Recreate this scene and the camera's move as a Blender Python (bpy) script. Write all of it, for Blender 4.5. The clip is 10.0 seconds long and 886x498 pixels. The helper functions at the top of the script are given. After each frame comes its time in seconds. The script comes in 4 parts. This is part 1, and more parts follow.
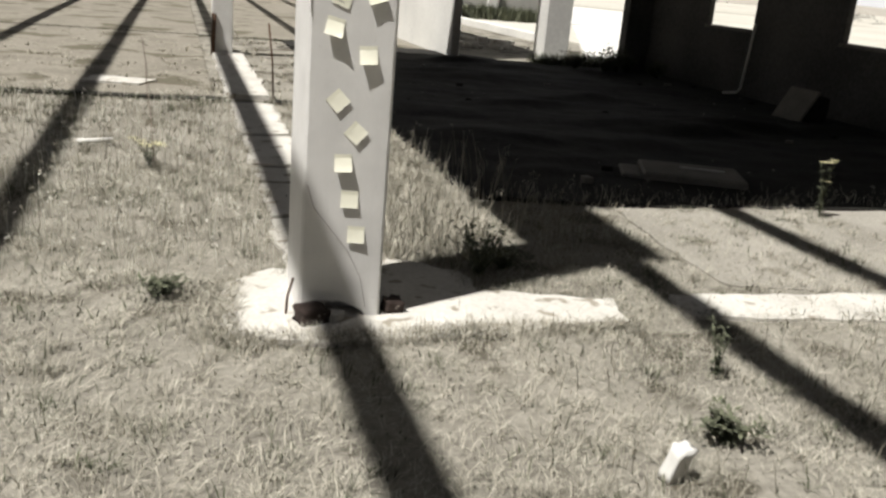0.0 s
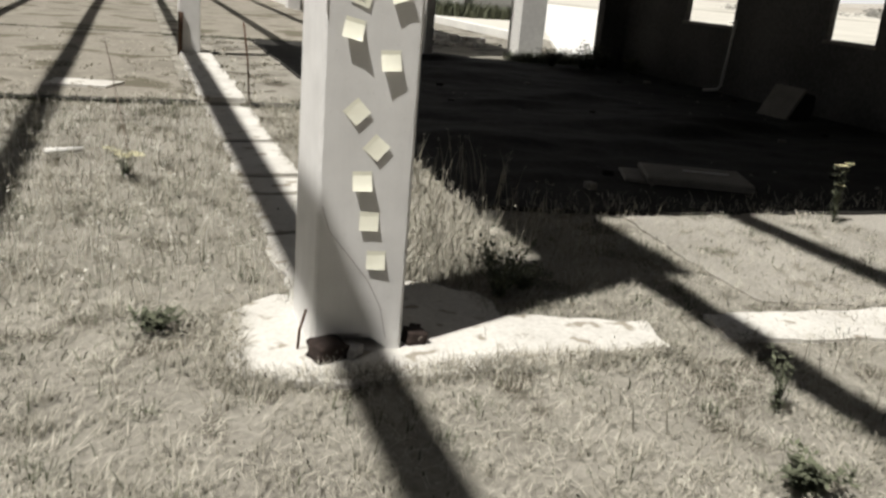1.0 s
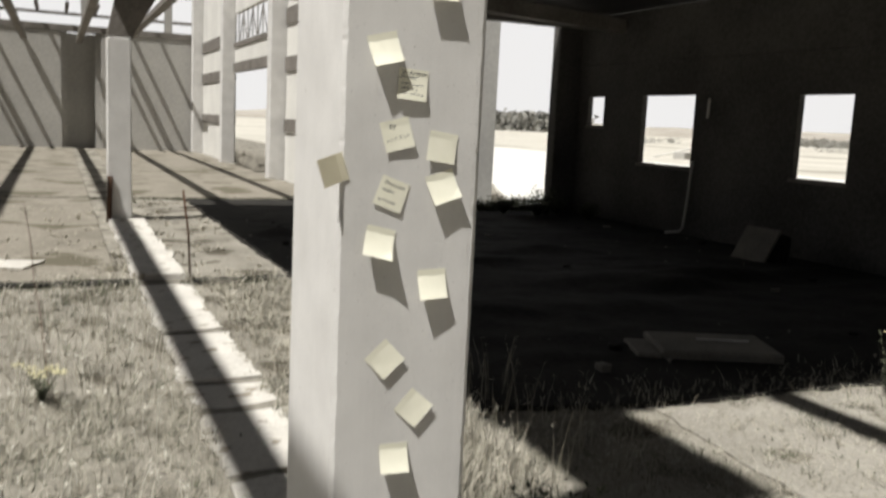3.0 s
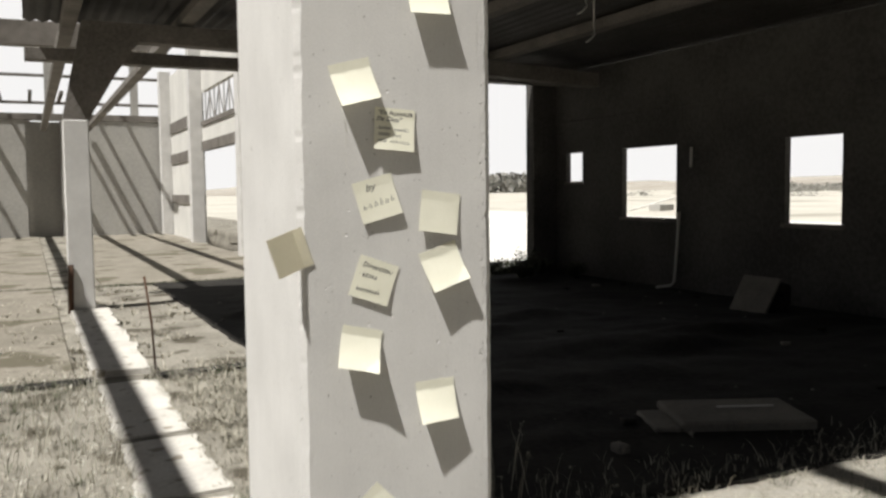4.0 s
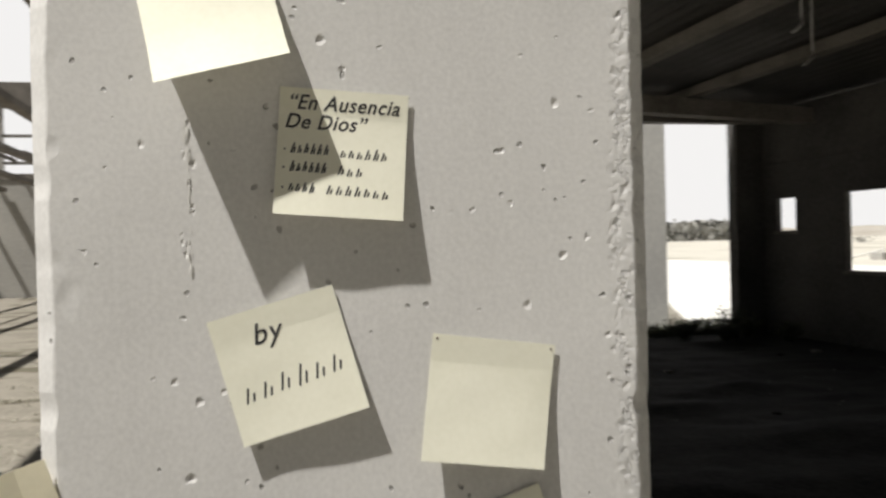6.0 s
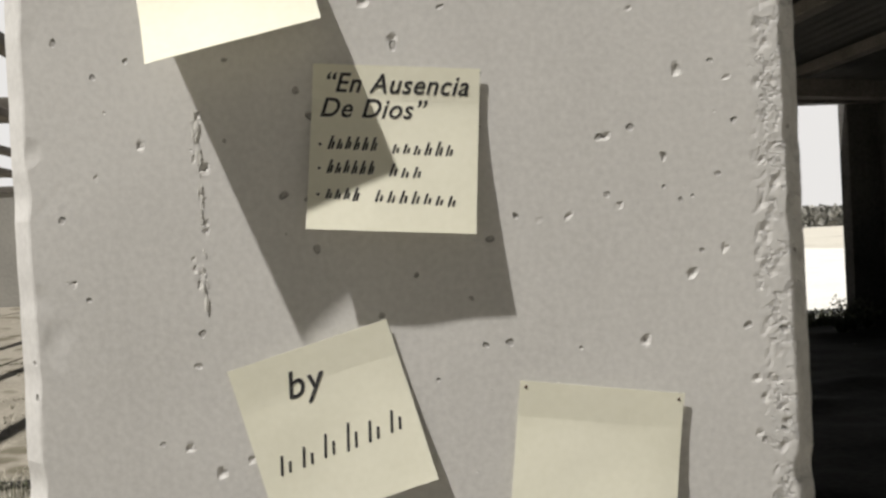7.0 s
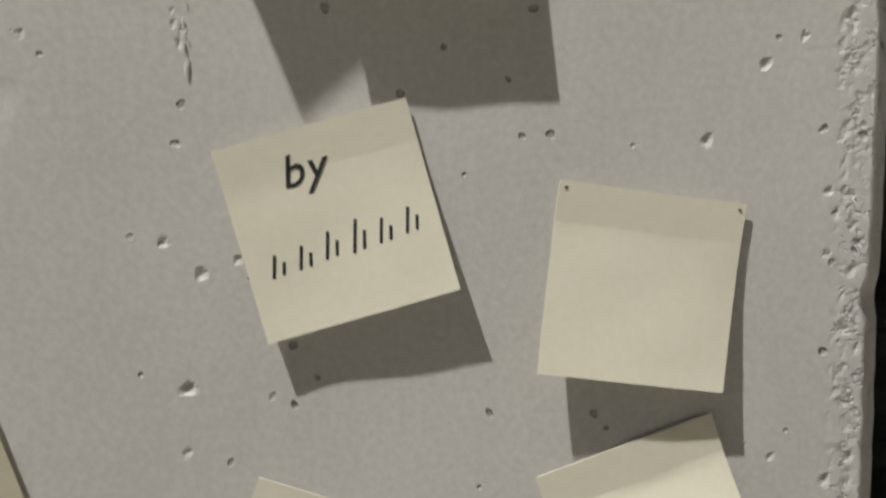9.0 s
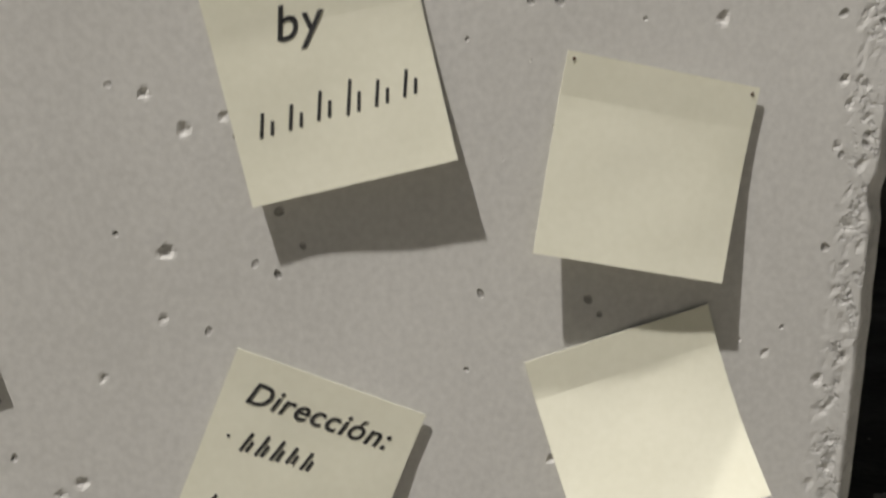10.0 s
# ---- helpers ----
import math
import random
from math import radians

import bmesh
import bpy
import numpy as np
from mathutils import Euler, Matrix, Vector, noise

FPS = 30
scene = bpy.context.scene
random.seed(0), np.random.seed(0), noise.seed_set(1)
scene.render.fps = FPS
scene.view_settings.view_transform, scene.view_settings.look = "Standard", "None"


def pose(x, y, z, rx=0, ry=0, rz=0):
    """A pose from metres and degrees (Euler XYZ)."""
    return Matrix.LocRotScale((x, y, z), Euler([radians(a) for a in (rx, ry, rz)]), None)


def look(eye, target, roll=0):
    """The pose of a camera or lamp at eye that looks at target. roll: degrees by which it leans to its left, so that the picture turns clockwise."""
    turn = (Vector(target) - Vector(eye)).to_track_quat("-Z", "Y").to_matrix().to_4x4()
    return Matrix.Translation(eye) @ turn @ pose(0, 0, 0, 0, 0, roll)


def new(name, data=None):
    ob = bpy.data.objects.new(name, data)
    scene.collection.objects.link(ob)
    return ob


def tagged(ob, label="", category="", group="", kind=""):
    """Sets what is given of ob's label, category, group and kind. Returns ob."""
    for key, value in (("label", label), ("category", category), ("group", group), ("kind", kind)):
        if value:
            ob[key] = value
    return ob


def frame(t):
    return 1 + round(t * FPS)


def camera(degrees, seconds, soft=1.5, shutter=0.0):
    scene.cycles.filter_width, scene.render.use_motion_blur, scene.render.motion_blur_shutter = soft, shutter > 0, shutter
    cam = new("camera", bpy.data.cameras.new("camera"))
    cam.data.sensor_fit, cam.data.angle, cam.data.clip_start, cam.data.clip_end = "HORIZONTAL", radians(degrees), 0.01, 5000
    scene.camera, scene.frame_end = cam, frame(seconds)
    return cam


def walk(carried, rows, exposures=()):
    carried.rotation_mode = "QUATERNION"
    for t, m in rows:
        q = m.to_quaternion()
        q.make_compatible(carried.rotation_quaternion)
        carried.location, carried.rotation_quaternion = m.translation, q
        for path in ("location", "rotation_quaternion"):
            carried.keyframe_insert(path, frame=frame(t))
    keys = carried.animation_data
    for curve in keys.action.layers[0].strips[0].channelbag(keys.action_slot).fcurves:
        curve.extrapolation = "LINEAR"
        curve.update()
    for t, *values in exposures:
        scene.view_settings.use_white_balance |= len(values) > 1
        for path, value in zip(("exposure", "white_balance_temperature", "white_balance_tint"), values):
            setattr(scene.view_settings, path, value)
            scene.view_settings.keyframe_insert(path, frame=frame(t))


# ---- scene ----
cam = camera(54.0, 10.0, soft=2.6, shutter=0.5)
PATH = [
    (0, (-0.186, -3.706, 1.516), (0.231, -1.844, 0.916), 5.1),
    (0.5, (-0.306, -3.47, 1.537), (0.161, -1.625, 0.922), 6.0),
    (1, (-0.37, -3.253, 1.489), (0.131, -1.412, 0.889), 5.0),
    (1.5, (-0.381, -2.943, 1.481), (0.135, -1.094, 0.922), 2.6),
    (2, (-0.452, -2.636, 1.493), (0.119, -0.781, 1.013), 3.2),
    (2.5, (-0.491, -2.346, 1.565), (0.121, -0.485, 1.167), 4.6),
    (3, (-0.444, -2.102, 1.577), (0.2, -0.23, 1.292), 2.8),
    (3.2, (-0.414, -2.004, 1.557), (0.235, -0.126, 1.324), 1.7),
    (4.3, (-0.207, -1.305, 1.56), (0.487, 0.566, 1.443), -1.3),
    (4.5, (-0.137, -1.164, 1.567), (0.542, 0.715, 1.465), -2.0),
    (5, (-0.021, -0.864, 1.561), (0.599, 1.036, 1.502), -3.6),
    (5.2, (0.020, -0.758, 1.572), (0.607, 1.144, 1.523), -3.6),
    (6.3, (0.192, -0.470, 1.619), (0.334, 1.515, 1.618), -1.5),
    (6.5, (0.1945, -0.436, 1.62), (0.2825, 1.561, 1.629), -2.2),
    (7, (0.189, -0.398, 1.625), (0.233, 1.602, 1.609), -2.9),
    (7.5, (0.173, -0.368, 1.617), (0.249, 1.63, 1.57), -2.9),
    (8, (0.169, -0.351, 1.6), (0.241, 1.645, 1.512), -2.7),
    (8.5, (0.158, -0.342, 1.582), (0.292, 1.649, 1.446), -1.8),
    (9, (0.156, -0.335, 1.565), (0.324, 1.649, 1.377), -0.2),
    (9.5, (0.153, -0.329, 1.549), (0.351, 1.647, 1.309), 1.2),
    (10, (0.15, -0.322, 1.534), (0.378, 1.642, 1.231), 2.7),
]
walk(cam, [(t, look(eye, target, roll)) for t, eye, target, roll in PATH],
     exposures=[(0.0, 0.26, 6250, 11), (1.5, 0.13, 6250, 11), (3.0, 0.15, 6250, 11), (4.5, 0.28, 6250, 11), (5.0, 0.28, 6250, 11), (6.5, 0.14, 6300, 11), (7.5, -0.04, 6350, 11), (8.5, -0.22, 6350, 11), (9.5, -0.18, 6350, 11), (10.0, -0.18, 6350, 11)])

# ---- world and sun ----
SUN_TRAVEL = Vector((0.45, 0.25, -1.0)).normalized()
world = bpy.data.worlds.new("sky")
scene.world = world
world.use_nodes = True
wn = world.node_tree
sky = wn.nodes.new("ShaderNodeTexSky")
sky.sky_type, sky.sun_disc = "NISHITA", False
sky.sun_elevation = math.asin(-SUN_TRAVEL.z)
sky.sun_rotation = math.atan2(-SUN_TRAVEL.x, -SUN_TRAVEL.y)
sky.dust_density = 3.0
pale = wn.nodes.new("ShaderNodeHueSaturation")
pale.inputs["Saturation"].default_value = 0.15
wn.links.new(sky.outputs[0], pale.inputs["Color"])
wn.links.new(pale.outputs[0], wn.nodes["Background"].inputs["Color"])
wn.nodes["Background"].inputs["Strength"].default_value = 0.011
sun_data = bpy.data.lights.new("sun", "SUN")
sun_data.energy, sun_data.angle, sun_data.color = 5.5, radians(1.1), (1.0, 0.95, 0.86)
sun = new("sun", sun_data)
sun.matrix_world = look(Vector((0, 0, 0)) - SUN_TRAVEL * 30, (0, 0, 0))


# ---- materials ----
def mat(name, a, b, scale=6.0, fine=60.0, rough=0.85, bump=0.3, depth=0.004, spots=None, metal=0.0, random_tint=0.0, island=0.0):
    """Two colours mixed by coarse and fine noise, with relief; spots adds scattered stains of a third colour."""
    m = bpy.data.materials.new(name)
    m.use_nodes = True
    n, l = m.node_tree.nodes, m.node_tree.links
    p = n["Principled BSDF"]
    co = n.new("ShaderNodeTexCoord")
    big, small = n.new("ShaderNodeTexNoise"), n.new("ShaderNodeTexNoise")
    for node, s, d in ((big, scale, 5), (small, fine, 4)):
        node.inputs["Scale"].default_value, node.inputs["Detail"].default_value = s, d
        l.new(co.outputs["Object"], node.inputs["Vector"])
    add = n.new("ShaderNodeMath")
    add.operation = "MULTIPLY_ADD"
    add.inputs[1].default_value = 0.45
    l.new(small.outputs["Fac"], add.inputs[0])
    mid = n.new("ShaderNodeMath")
    mid.operation = "MULTIPLY"
    mid.inputs[1].default_value = 0.55
    l.new(big.outputs["Fac"], mid.inputs[0])
    l.new(mid.outputs[0], add.inputs[2])
    ramp = n.new("ShaderNodeValToRGB")
    ramp.color_ramp.elements[0].position, ramp.color_ramp.elements[0].color = 0.36, (*a, 1)
    ramp.color_ramp.elements[1].position, ramp.color_ramp.elements[1].color = 0.64, (*b, 1)
    l.new(add.outputs[0], ramp.inputs["Fac"])
    col = ramp.outputs["Color"]
    if spots:
        colour, size, amount = spots
        v = n.new("ShaderNodeTexNoise")
        v.inputs["Scale"].default_value, v.inputs["Detail"].default_value = size, 8
        l.new(co.outputs["Object"], v.inputs["Vector"])
        r2 = n.new("ShaderNodeMapRange")
        r2.inputs["From Min"].default_value, r2.inputs["From Max"].default_value = 1 - amount, 1.06 - amount
        l.new(v.outputs["Fac"], r2.inputs["Value"])
        mix = n.new("ShaderNodeMixRGB")
        l.new(r2.outputs[0], mix.inputs["Fac"])
        l.new(col, mix.inputs["Color1"])
        mix.inputs["Color2"].default_value = (*colour, 1)
        col = mix.outputs["Color"]
    if random_tint or island:
        if island:
            src = n.new("ShaderNodeNewGeometry").outputs["Random Per Island"]
        else:
            src = n.new("ShaderNodeObjectInfo").outputs["Random"]
        rng = n.new("ShaderNodeMapRange")
        rng.inputs["To Min"].default_value = 1 - (random_tint or island)
        rng.inputs["To Max"].default_value = 1 + (random_tint or island)
        l.new(src, rng.inputs["Value"])
        hsv = n.new("ShaderNodeHueSaturation")
        l.new(rng.outputs[0], hsv.inputs["Value"])
        l.new(col, hsv.inputs["Color"])
        col = hsv.outputs["Color"]
    l.new(col, p.inputs["Base Color"])
    p.inputs["Roughness"].default_value, p.inputs["Metallic"].default_value = rough, metal
    p.inputs["Specular IOR Level"].default_value = 0.25
    if bump:
        bn = n.new("ShaderNodeBump")
        bn.inputs["Strength"].default_value, bn.inputs["Distance"].default_value = bump, depth
        l.new(add.outputs[0], bn.inputs["Height"])
        l.new(bn.outputs[0], p.inputs["Normal"])
    return m


def pitted_concrete():
    """Painted concrete with air pores and a flaking band along the right-hand arris."""
    m = mat("pitted_painted_concrete", (0.60, 0.59, 0.572), (0.73, 0.72, 0.70), 5.0, 330, 0.8, 0.0, spots=((0.30, 0.285, 0.26), 44, 0.275))
    n, l = m.node_tree.nodes, m.node_tree.links
    p = n["Principled BSDF"]
    co = n.new("ShaderNodeTexCoord")

    def node(kind, **kw):
        k = n.new(kind)
        for a, b in kw.items():
            k.inputs[a.replace("_", " ")].default_value = b
        return k

    def math_(op, a, b):
        k = n.new("ShaderNodeMath")
        k.operation = op
        for i, v in enumerate((a, b)):
            if isinstance(v, (int, float)):
                k.inputs[i].default_value = v
            else:
                l.new(v, k.inputs[i])
        return k.outputs[0]

    def step(v, lo, hi):
        k = n.new("ShaderNodeMapRange")
        k.interpolation_type = "SMOOTHSTEP"
        k.inputs["From Min"].default_value, k.inputs["From Max"].default_value = lo, hi
        l.new(v, k.inputs["Value"])
        return k.outputs[0]

    warp = node("ShaderNodeTexNoise", Scale=40.0, Detail=3.0)
    l.new(co.outputs["Object"], warp.inputs["Vector"])
    shift = n.new("ShaderNodeVectorMath")
    shift.operation = "MULTIPLY_ADD"
    shift.inputs[1].default_value = (0.014, 0.014, 0.014)
    l.new(warp.outputs["Color"], shift.inputs[0])
    l.new(co.outputs["Object"], shift.inputs[2])
    pits = []
    for scale, size, rare in ((75.0, 0.17, 0.92), (120.0, 0.2, 0.9)):
        v = node("ShaderNodeTexVoronoi", Scale=scale)
        l.new(shift.outputs[0], v.inputs["Vector"])
        sep = n.new("ShaderNodeSeparateColor")
        l.new(v.outputs["Color"], sep.inputs[0])
        pits.append(math_("MULTIPLY", math_("SUBTRACT", 1.0, step(v.outputs["Distance"], size * 0.55, size)), step(sep.outputs[0], rare, rare + 0.02)))
    pit = math_("MAXIMUM", pits[0], pits[1])
    grain = node("ShaderNodeTexNoise", Scale=340.0, Detail=4.0)
    l.new(co.outputs["Object"], grain.inputs["Vector"])
    wide = node("ShaderNodeTexNoise", Scale=14.0, Detail=4.0)
    l.new(co.outputs["Object"], wide.inputs["Vector"])
    flake = node("ShaderNodeTexNoise", Scale=95.0, Detail=5.0, Roughness=0.7)
    l.new(co.outputs["Object"], flake.inputs["Vector"])
    pos = n.new("ShaderNodeSeparateXYZ")
    l.new(co.outputs["Object"], pos.inputs[0])
    edge = math_("MULTIPLY", step(math_("ADD", pos.outputs[0], math_("MULTIPLY", wide.outputs["Fac"], 0.03)), 0.358, 0.366), step(flake.outputs["Fac"], 0.50, 0.60))
    h = math_("ADD", math_("MULTIPLY", grain.outputs["Fac"], 0.045), math_("MULTIPLY", wide.outputs["Fac"], 0.06))
    h = math_("SUBTRACT", h, math_("MULTIPLY", pit, 1.0))
    h = math_("SUBTRACT", h, math_("MULTIPLY", edge, 0.4))
    bn = n.new("ShaderNodeBump")
    bn.inputs["Strength"].default_value, bn.inputs["Distance"].default_value = 0.75, 0.0035
    l.new(h, bn.inputs["Height"])
    l.new(bn.outputs[0], p.inputs["Normal"])
    old = p.inputs["Base Color"].links[0].from_socket
    mapping = n.new("ShaderNodeMapping")
    mapping.inputs["Scale"].default_value = (70, 70, 2.5)
    l.new(co.outputs["Object"], mapping.inputs["Vector"])
    streak = node("ShaderNodeTexNoise", Scale=1.0, Detail=3.0)
    l.new(mapping.outputs[0], streak.inputs["Vector"])
    tone = n.new("ShaderNodeMapRange")
    tone.inputs["From Min"].default_value, tone.inputs["From Max"].default_value = 0.3, 0.7
    tone.inputs["To Min"].default_value, tone.inputs["To Max"].default_value = 0.985, 1.012
    l.new(streak.outputs["Fac"], tone.inputs["Value"])
    brushed = n.new("ShaderNodeHueSaturation")
    l.new(tone.outputs[0], brushed.inputs["Value"])
    l.new(old, brushed.inputs["Color"])
    old = brushed.outputs["Color"]
    # pit colour darkened too, painting the shade inside each pore
    mix = n.new("ShaderNodeMixRGB")
    l.new(math_("MULTIPLY", pit, 0.55), mix.inputs["Fac"])
    l.new(old, mix.inputs["Color1"])
    mix.inputs["Color2"].default_value = (0.20, 0.19, 0.175, 1)
    l.new(mix.outputs[0], p.inputs["Base Color"])
    return m


def paper(name, a, b, through_light):
    """Thin paper that lets a little light through."""
    m = mat(name, a, b, 20, 300, 0.75, 0.12, 0.0006)
    n, l = m.node_tree.nodes, m.node_tree.links
    p = n["Principled BSDF"]
    thin, both = n.new("ShaderNodeBsdfTranslucent"), n.new("ShaderNodeMixShader")
    l.new(p.inputs["Base Color"].links[0].from_socket, thin.inputs["Color"])
    both.inputs[0].default_value = through_light
    l.new(p.outputs[0], both.inputs[1])
    l.new(thin.outputs[0], both.inputs[2])
    l.new(both.outputs[0], n["Material Output"].inputs["Surface"])
    return m


M_PILLAR = pitted_concrete()
M_CONC = mat("painted_concrete", (0.58, 0.57, 0.55), (0.70, 0.69, 0.67), 3.5, 90, 0.8, 0.35, 0.003)
M_CHIP = mat("bare_concrete", (0.30, 0.29, 0.27), (0.48, 0.46, 0.43), 30, 200, 0.95, 0.6, 0.004)
# base lowered so the render carries part of the bay's shade
M_WALL = mat("shaded_weathered_render", (0.062, 0.059, 0.056), (0.12, 0.115, 0.108), 0.8, 18, 0.9, 0.3, 0.006)
M_WHITE = mat("whitewash", (0.62, 0.61, 0.58), (0.78, 0.77, 0.73), 0.7, 14, 0.9, 0.3, 0.006)
M_FARWALL = mat("grey_block_render", (0.36, 0.35, 0.33), (0.47, 0.46, 0.43), 0.5, 9, 0.9, 0.3, 0.01)
# tone lowered with the bay's other colours, to hold some of its shade
M_BEAM = mat("dusty_shaded_precast", (0.13, 0.12, 0.105), (0.24, 0.22, 0.20), 2.0, 30, 0.9, 0.35, 0.005)
# sheet colour lowered to put the bay's shade into it
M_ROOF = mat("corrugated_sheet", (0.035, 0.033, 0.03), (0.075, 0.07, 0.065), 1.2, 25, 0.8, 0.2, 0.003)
M_SLAB = mat("bleached_concrete", (0.48, 0.46, 0.42), (0.66, 0.64, 0.59), 2.2, 45, 0.9, 0.5, 0.008, spots=((0.30, 0.27, 0.22), 7, 0.41))
M_SOIL = mat("dry_soil", (0.17, 0.158, 0.132), (0.33, 0.31, 0.265), 1.3, 28, 0.95, 0.8, 0.02, spots=((0.09, 0.08, 0.06), 1.7, 0.44))
# very dark base: the roof's shade is put into this dirt colour
M_FLOOR = mat("shade_darkened_dirt", (0.009, 0.0085, 0.0075), (0.032, 0.03, 0.026), 1.5, 22, 0.95, 0.8, 0.02)
M_STRAW = mat("dry_grass", (0.26, 0.243, 0.197), (0.47, 0.445, 0.375), 3, 20, 0.85, 0, island=0.45)
M_GREEN = mat("green_weed", (0.065, 0.072, 0.046), (0.13, 0.138, 0.09), 5, 30, 0.8, 0, island=0.4)
M_FLOWER = mat("pale_yellow_petal", (0.50, 0.46, 0.25), (0.60, 0.56, 0.36), 20, 80, 0.7, 0)
M_NOTE = paper("pale_yellow_paper", (0.83, 0.815, 0.675), (0.88, 0.865, 0.73), 0.06)
# duller colour stands for the shade on the corner note
M_NOTE_SHADE = paper("shade_toned_paper", (0.78, 0.74, 0.59), (0.84, 0.80, 0.65), 0.35)
M_FIELD = mat("pale_stubble", (0.46, 0.44, 0.385), (0.60, 0.575, 0.51), 0.12, 1.5, 0.95, 0, spots=((0.34, 0.32, 0.27), 0.05, 0.42))
# leaf colours paled: the haze of distance is put into them
M_SHRUB = mat("hazy_scrub", (0.22, 0.215, 0.195), (0.31, 0.305, 0.28), 0.4, 3, 0.9, 0, island=0.3)
M_PALEHEAD = mat("pale_seed_head", (0.62, 0.60, 0.52), (0.78, 0.76, 0.68), 30, 90, 0.8, 0)
M_INK = mat("dark_marker_ink", (0.02, 0.02, 0.022), (0.05, 0.05, 0.05), 400, 900, 0.5, 0)
M_RUST = mat("rusty_iron", (0.05, 0.03, 0.02), (0.12, 0.07, 0.045), 20, 120, 0.85, 0.4, 0.001)
M_PIPE = mat("pale_plastic_pipe", (0.55, 0.54, 0.51), (0.68, 0.67, 0.63), 4, 50, 0.6, 0.1, 0.001)
M_BOARD = mat("bleached_board", (0.15, 0.14, 0.125), (0.23, 0.215, 0.19), 4, 40, 0.85, 0.3, 0.002)
M_HILL = mat("dry_plain", (0.30, 0.275, 0.235), (0.44, 0.41, 0.36), 0.05, 0.8, 0.95, 0)
M_BRICK = mat("dark_fired_brick", (0.02, 0.014, 0.012), (0.05, 0.036, 0.03), 25, 140, 0.9, 0.5, 0.002, spots=((0.40, 0.36, 0.32), 14, 0.36))


# ---- building blocks ----
AXIS = pose(0, 0, 0, 0, 0, 5.14)     # the shed's long side leans a little from the pillar's face normal


def add_box(bm, x0, x1, y0, y1, z0, z1, m=None, bevel=0.0):
    vs = [bm.verts.new((x, y, z)) for z in (z0, z1) for y in (y0, y1) for x in (x0, x1)]
    fs = [bm.faces.new([vs[i] for i in f]) for f in ((0, 2, 3, 1), (4, 5, 7, 6), (0, 1, 5, 4), (2, 6, 7, 3), (0, 4, 6, 2), (1, 3, 7, 5))]
    if bevel:
        es = list({e for f in fs for e in f.edges})
        r = bmesh.ops.bevel(bm, geom=es, offset=bevel, segments=1, affect="EDGES", profile=0.6)
        vs = list({v for f in r["faces"] for v in f.verts} | {v for v in vs if v.is_valid})
    if m is not None:
        bmesh.ops.transform(bm, matrix=m, verts=vs)
    return vs


def finish(name, bm, material, parent=None, label="", smooth=False, m=None):
    me = bpy.data.meshes.new(name)
    bm.to_mesh(me)
    bm.free()
    me.materials.append(material)
    if smooth:
        me.shade_smooth()
    ob = new(name, me)
    if parent is not None:
        ob.parent = parent
    if m is not None:
        ob.matrix_basis = m
    if label:
        tagged(ob, label)
    return ob


def part(name, bm, material, parent, label="", smooth=False):
    return finish(name, bm, material, parent, label, smooth)


def box_part(name, dims, material, parent=None, label="", bevel=0.0, m=None, local=None):
    bm = bmesh.new()
    add_box(bm, *dims, m=local, bevel=bevel)
    return finish(name, bm, material, parent, label, m=m)


def empty(name, m, label, category, group="", kind=""):
    ob = new(name)
    ob.matrix_basis = m
    return tagged(ob, label, category, group, kind)


def raw(name, verts, faces, material, parent=None):
    me = bpy.data.meshes.new(name)
    me.from_pydata(verts, [], faces)
    me.materials.append(material)
    ob = new(name, me)
    if parent is not None:
        ob.parent = parent
    return ob


def tube(points, r, closed_ends=True, sides=8):
    """A bmesh tube through points; r may be one radius or one for each point."""
    bm = bmesh.new()
    rs = r if isinstance(r, (list, tuple)) else [r] * len(points)
    rings = []
    for i, p in enumerate(points):
        a, b = points[max(i - 1, 0)], points[min(i + 1, len(points) - 1)]
        q = (Vector(b) - Vector(a)).to_track_quat("Z", "Y")
        rings.append([bm.verts.new(Vector(p) + q @ Vector((rs[i] * math.cos(k * math.tau / sides), rs[i] * math.sin(k * math.tau / sides), 0))) for k in range(sides)])
    for ra, rb in zip(rings, rings[1:]):
        for k in range(sides):
            bm.faces.new((ra[k], ra[(k + 1) % sides], rb[(k + 1) % sides], rb[k]))
    if closed_ends:
        bm.faces.new(rings[0][::-1])
        bm.faces.new(rings[-1])
    return bm


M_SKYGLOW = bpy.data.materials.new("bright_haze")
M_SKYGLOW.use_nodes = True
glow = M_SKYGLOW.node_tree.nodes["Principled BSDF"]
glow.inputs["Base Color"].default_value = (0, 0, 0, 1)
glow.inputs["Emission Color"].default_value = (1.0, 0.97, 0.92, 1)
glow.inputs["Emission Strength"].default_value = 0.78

# ---- ground ----
def ground_height(x, y):
    d = max(abs(x), abs(y))
    return (0.018 * noise.noise((x * 0.7, y * 0.7, 0)) + 0.01 * noise.noise((x * 2.7, y * 2.7, 3))) if d < 60 else 0.0


def make_ground():
    xs = sorted(set([-3000, -800, -250, -90, -45, -28, -20, 20, 28, 45, 90, 250, 800, 3000] + [round(-14 + 0.25 * i, 3) for i in range(113)]))
    ys = sorted(set([-3000, -800, -250, -60, -20, -8, 36, 48, 70, 110, 250, 800, 3000] + [round(-5 + 0.25 * i, 3) for i in range(160)]))
    verts = [(x, y, ground_height(x, y) - 0.03) for y in ys for x in xs]
    w = len(xs)
    faces = [(j * w + i, j * w + i + 1, (j + 1) * w + i + 1, (j + 1) * w + i) for j in range(len(ys) - 1) for i in range(w - 1)]
    g = raw("ground", verts, faces, M_SOIL)
    g.data.shade_smooth()
    return tagged(g, "dry bare soil under straw-coloured grass", "ground", kind="structure")


make_ground()
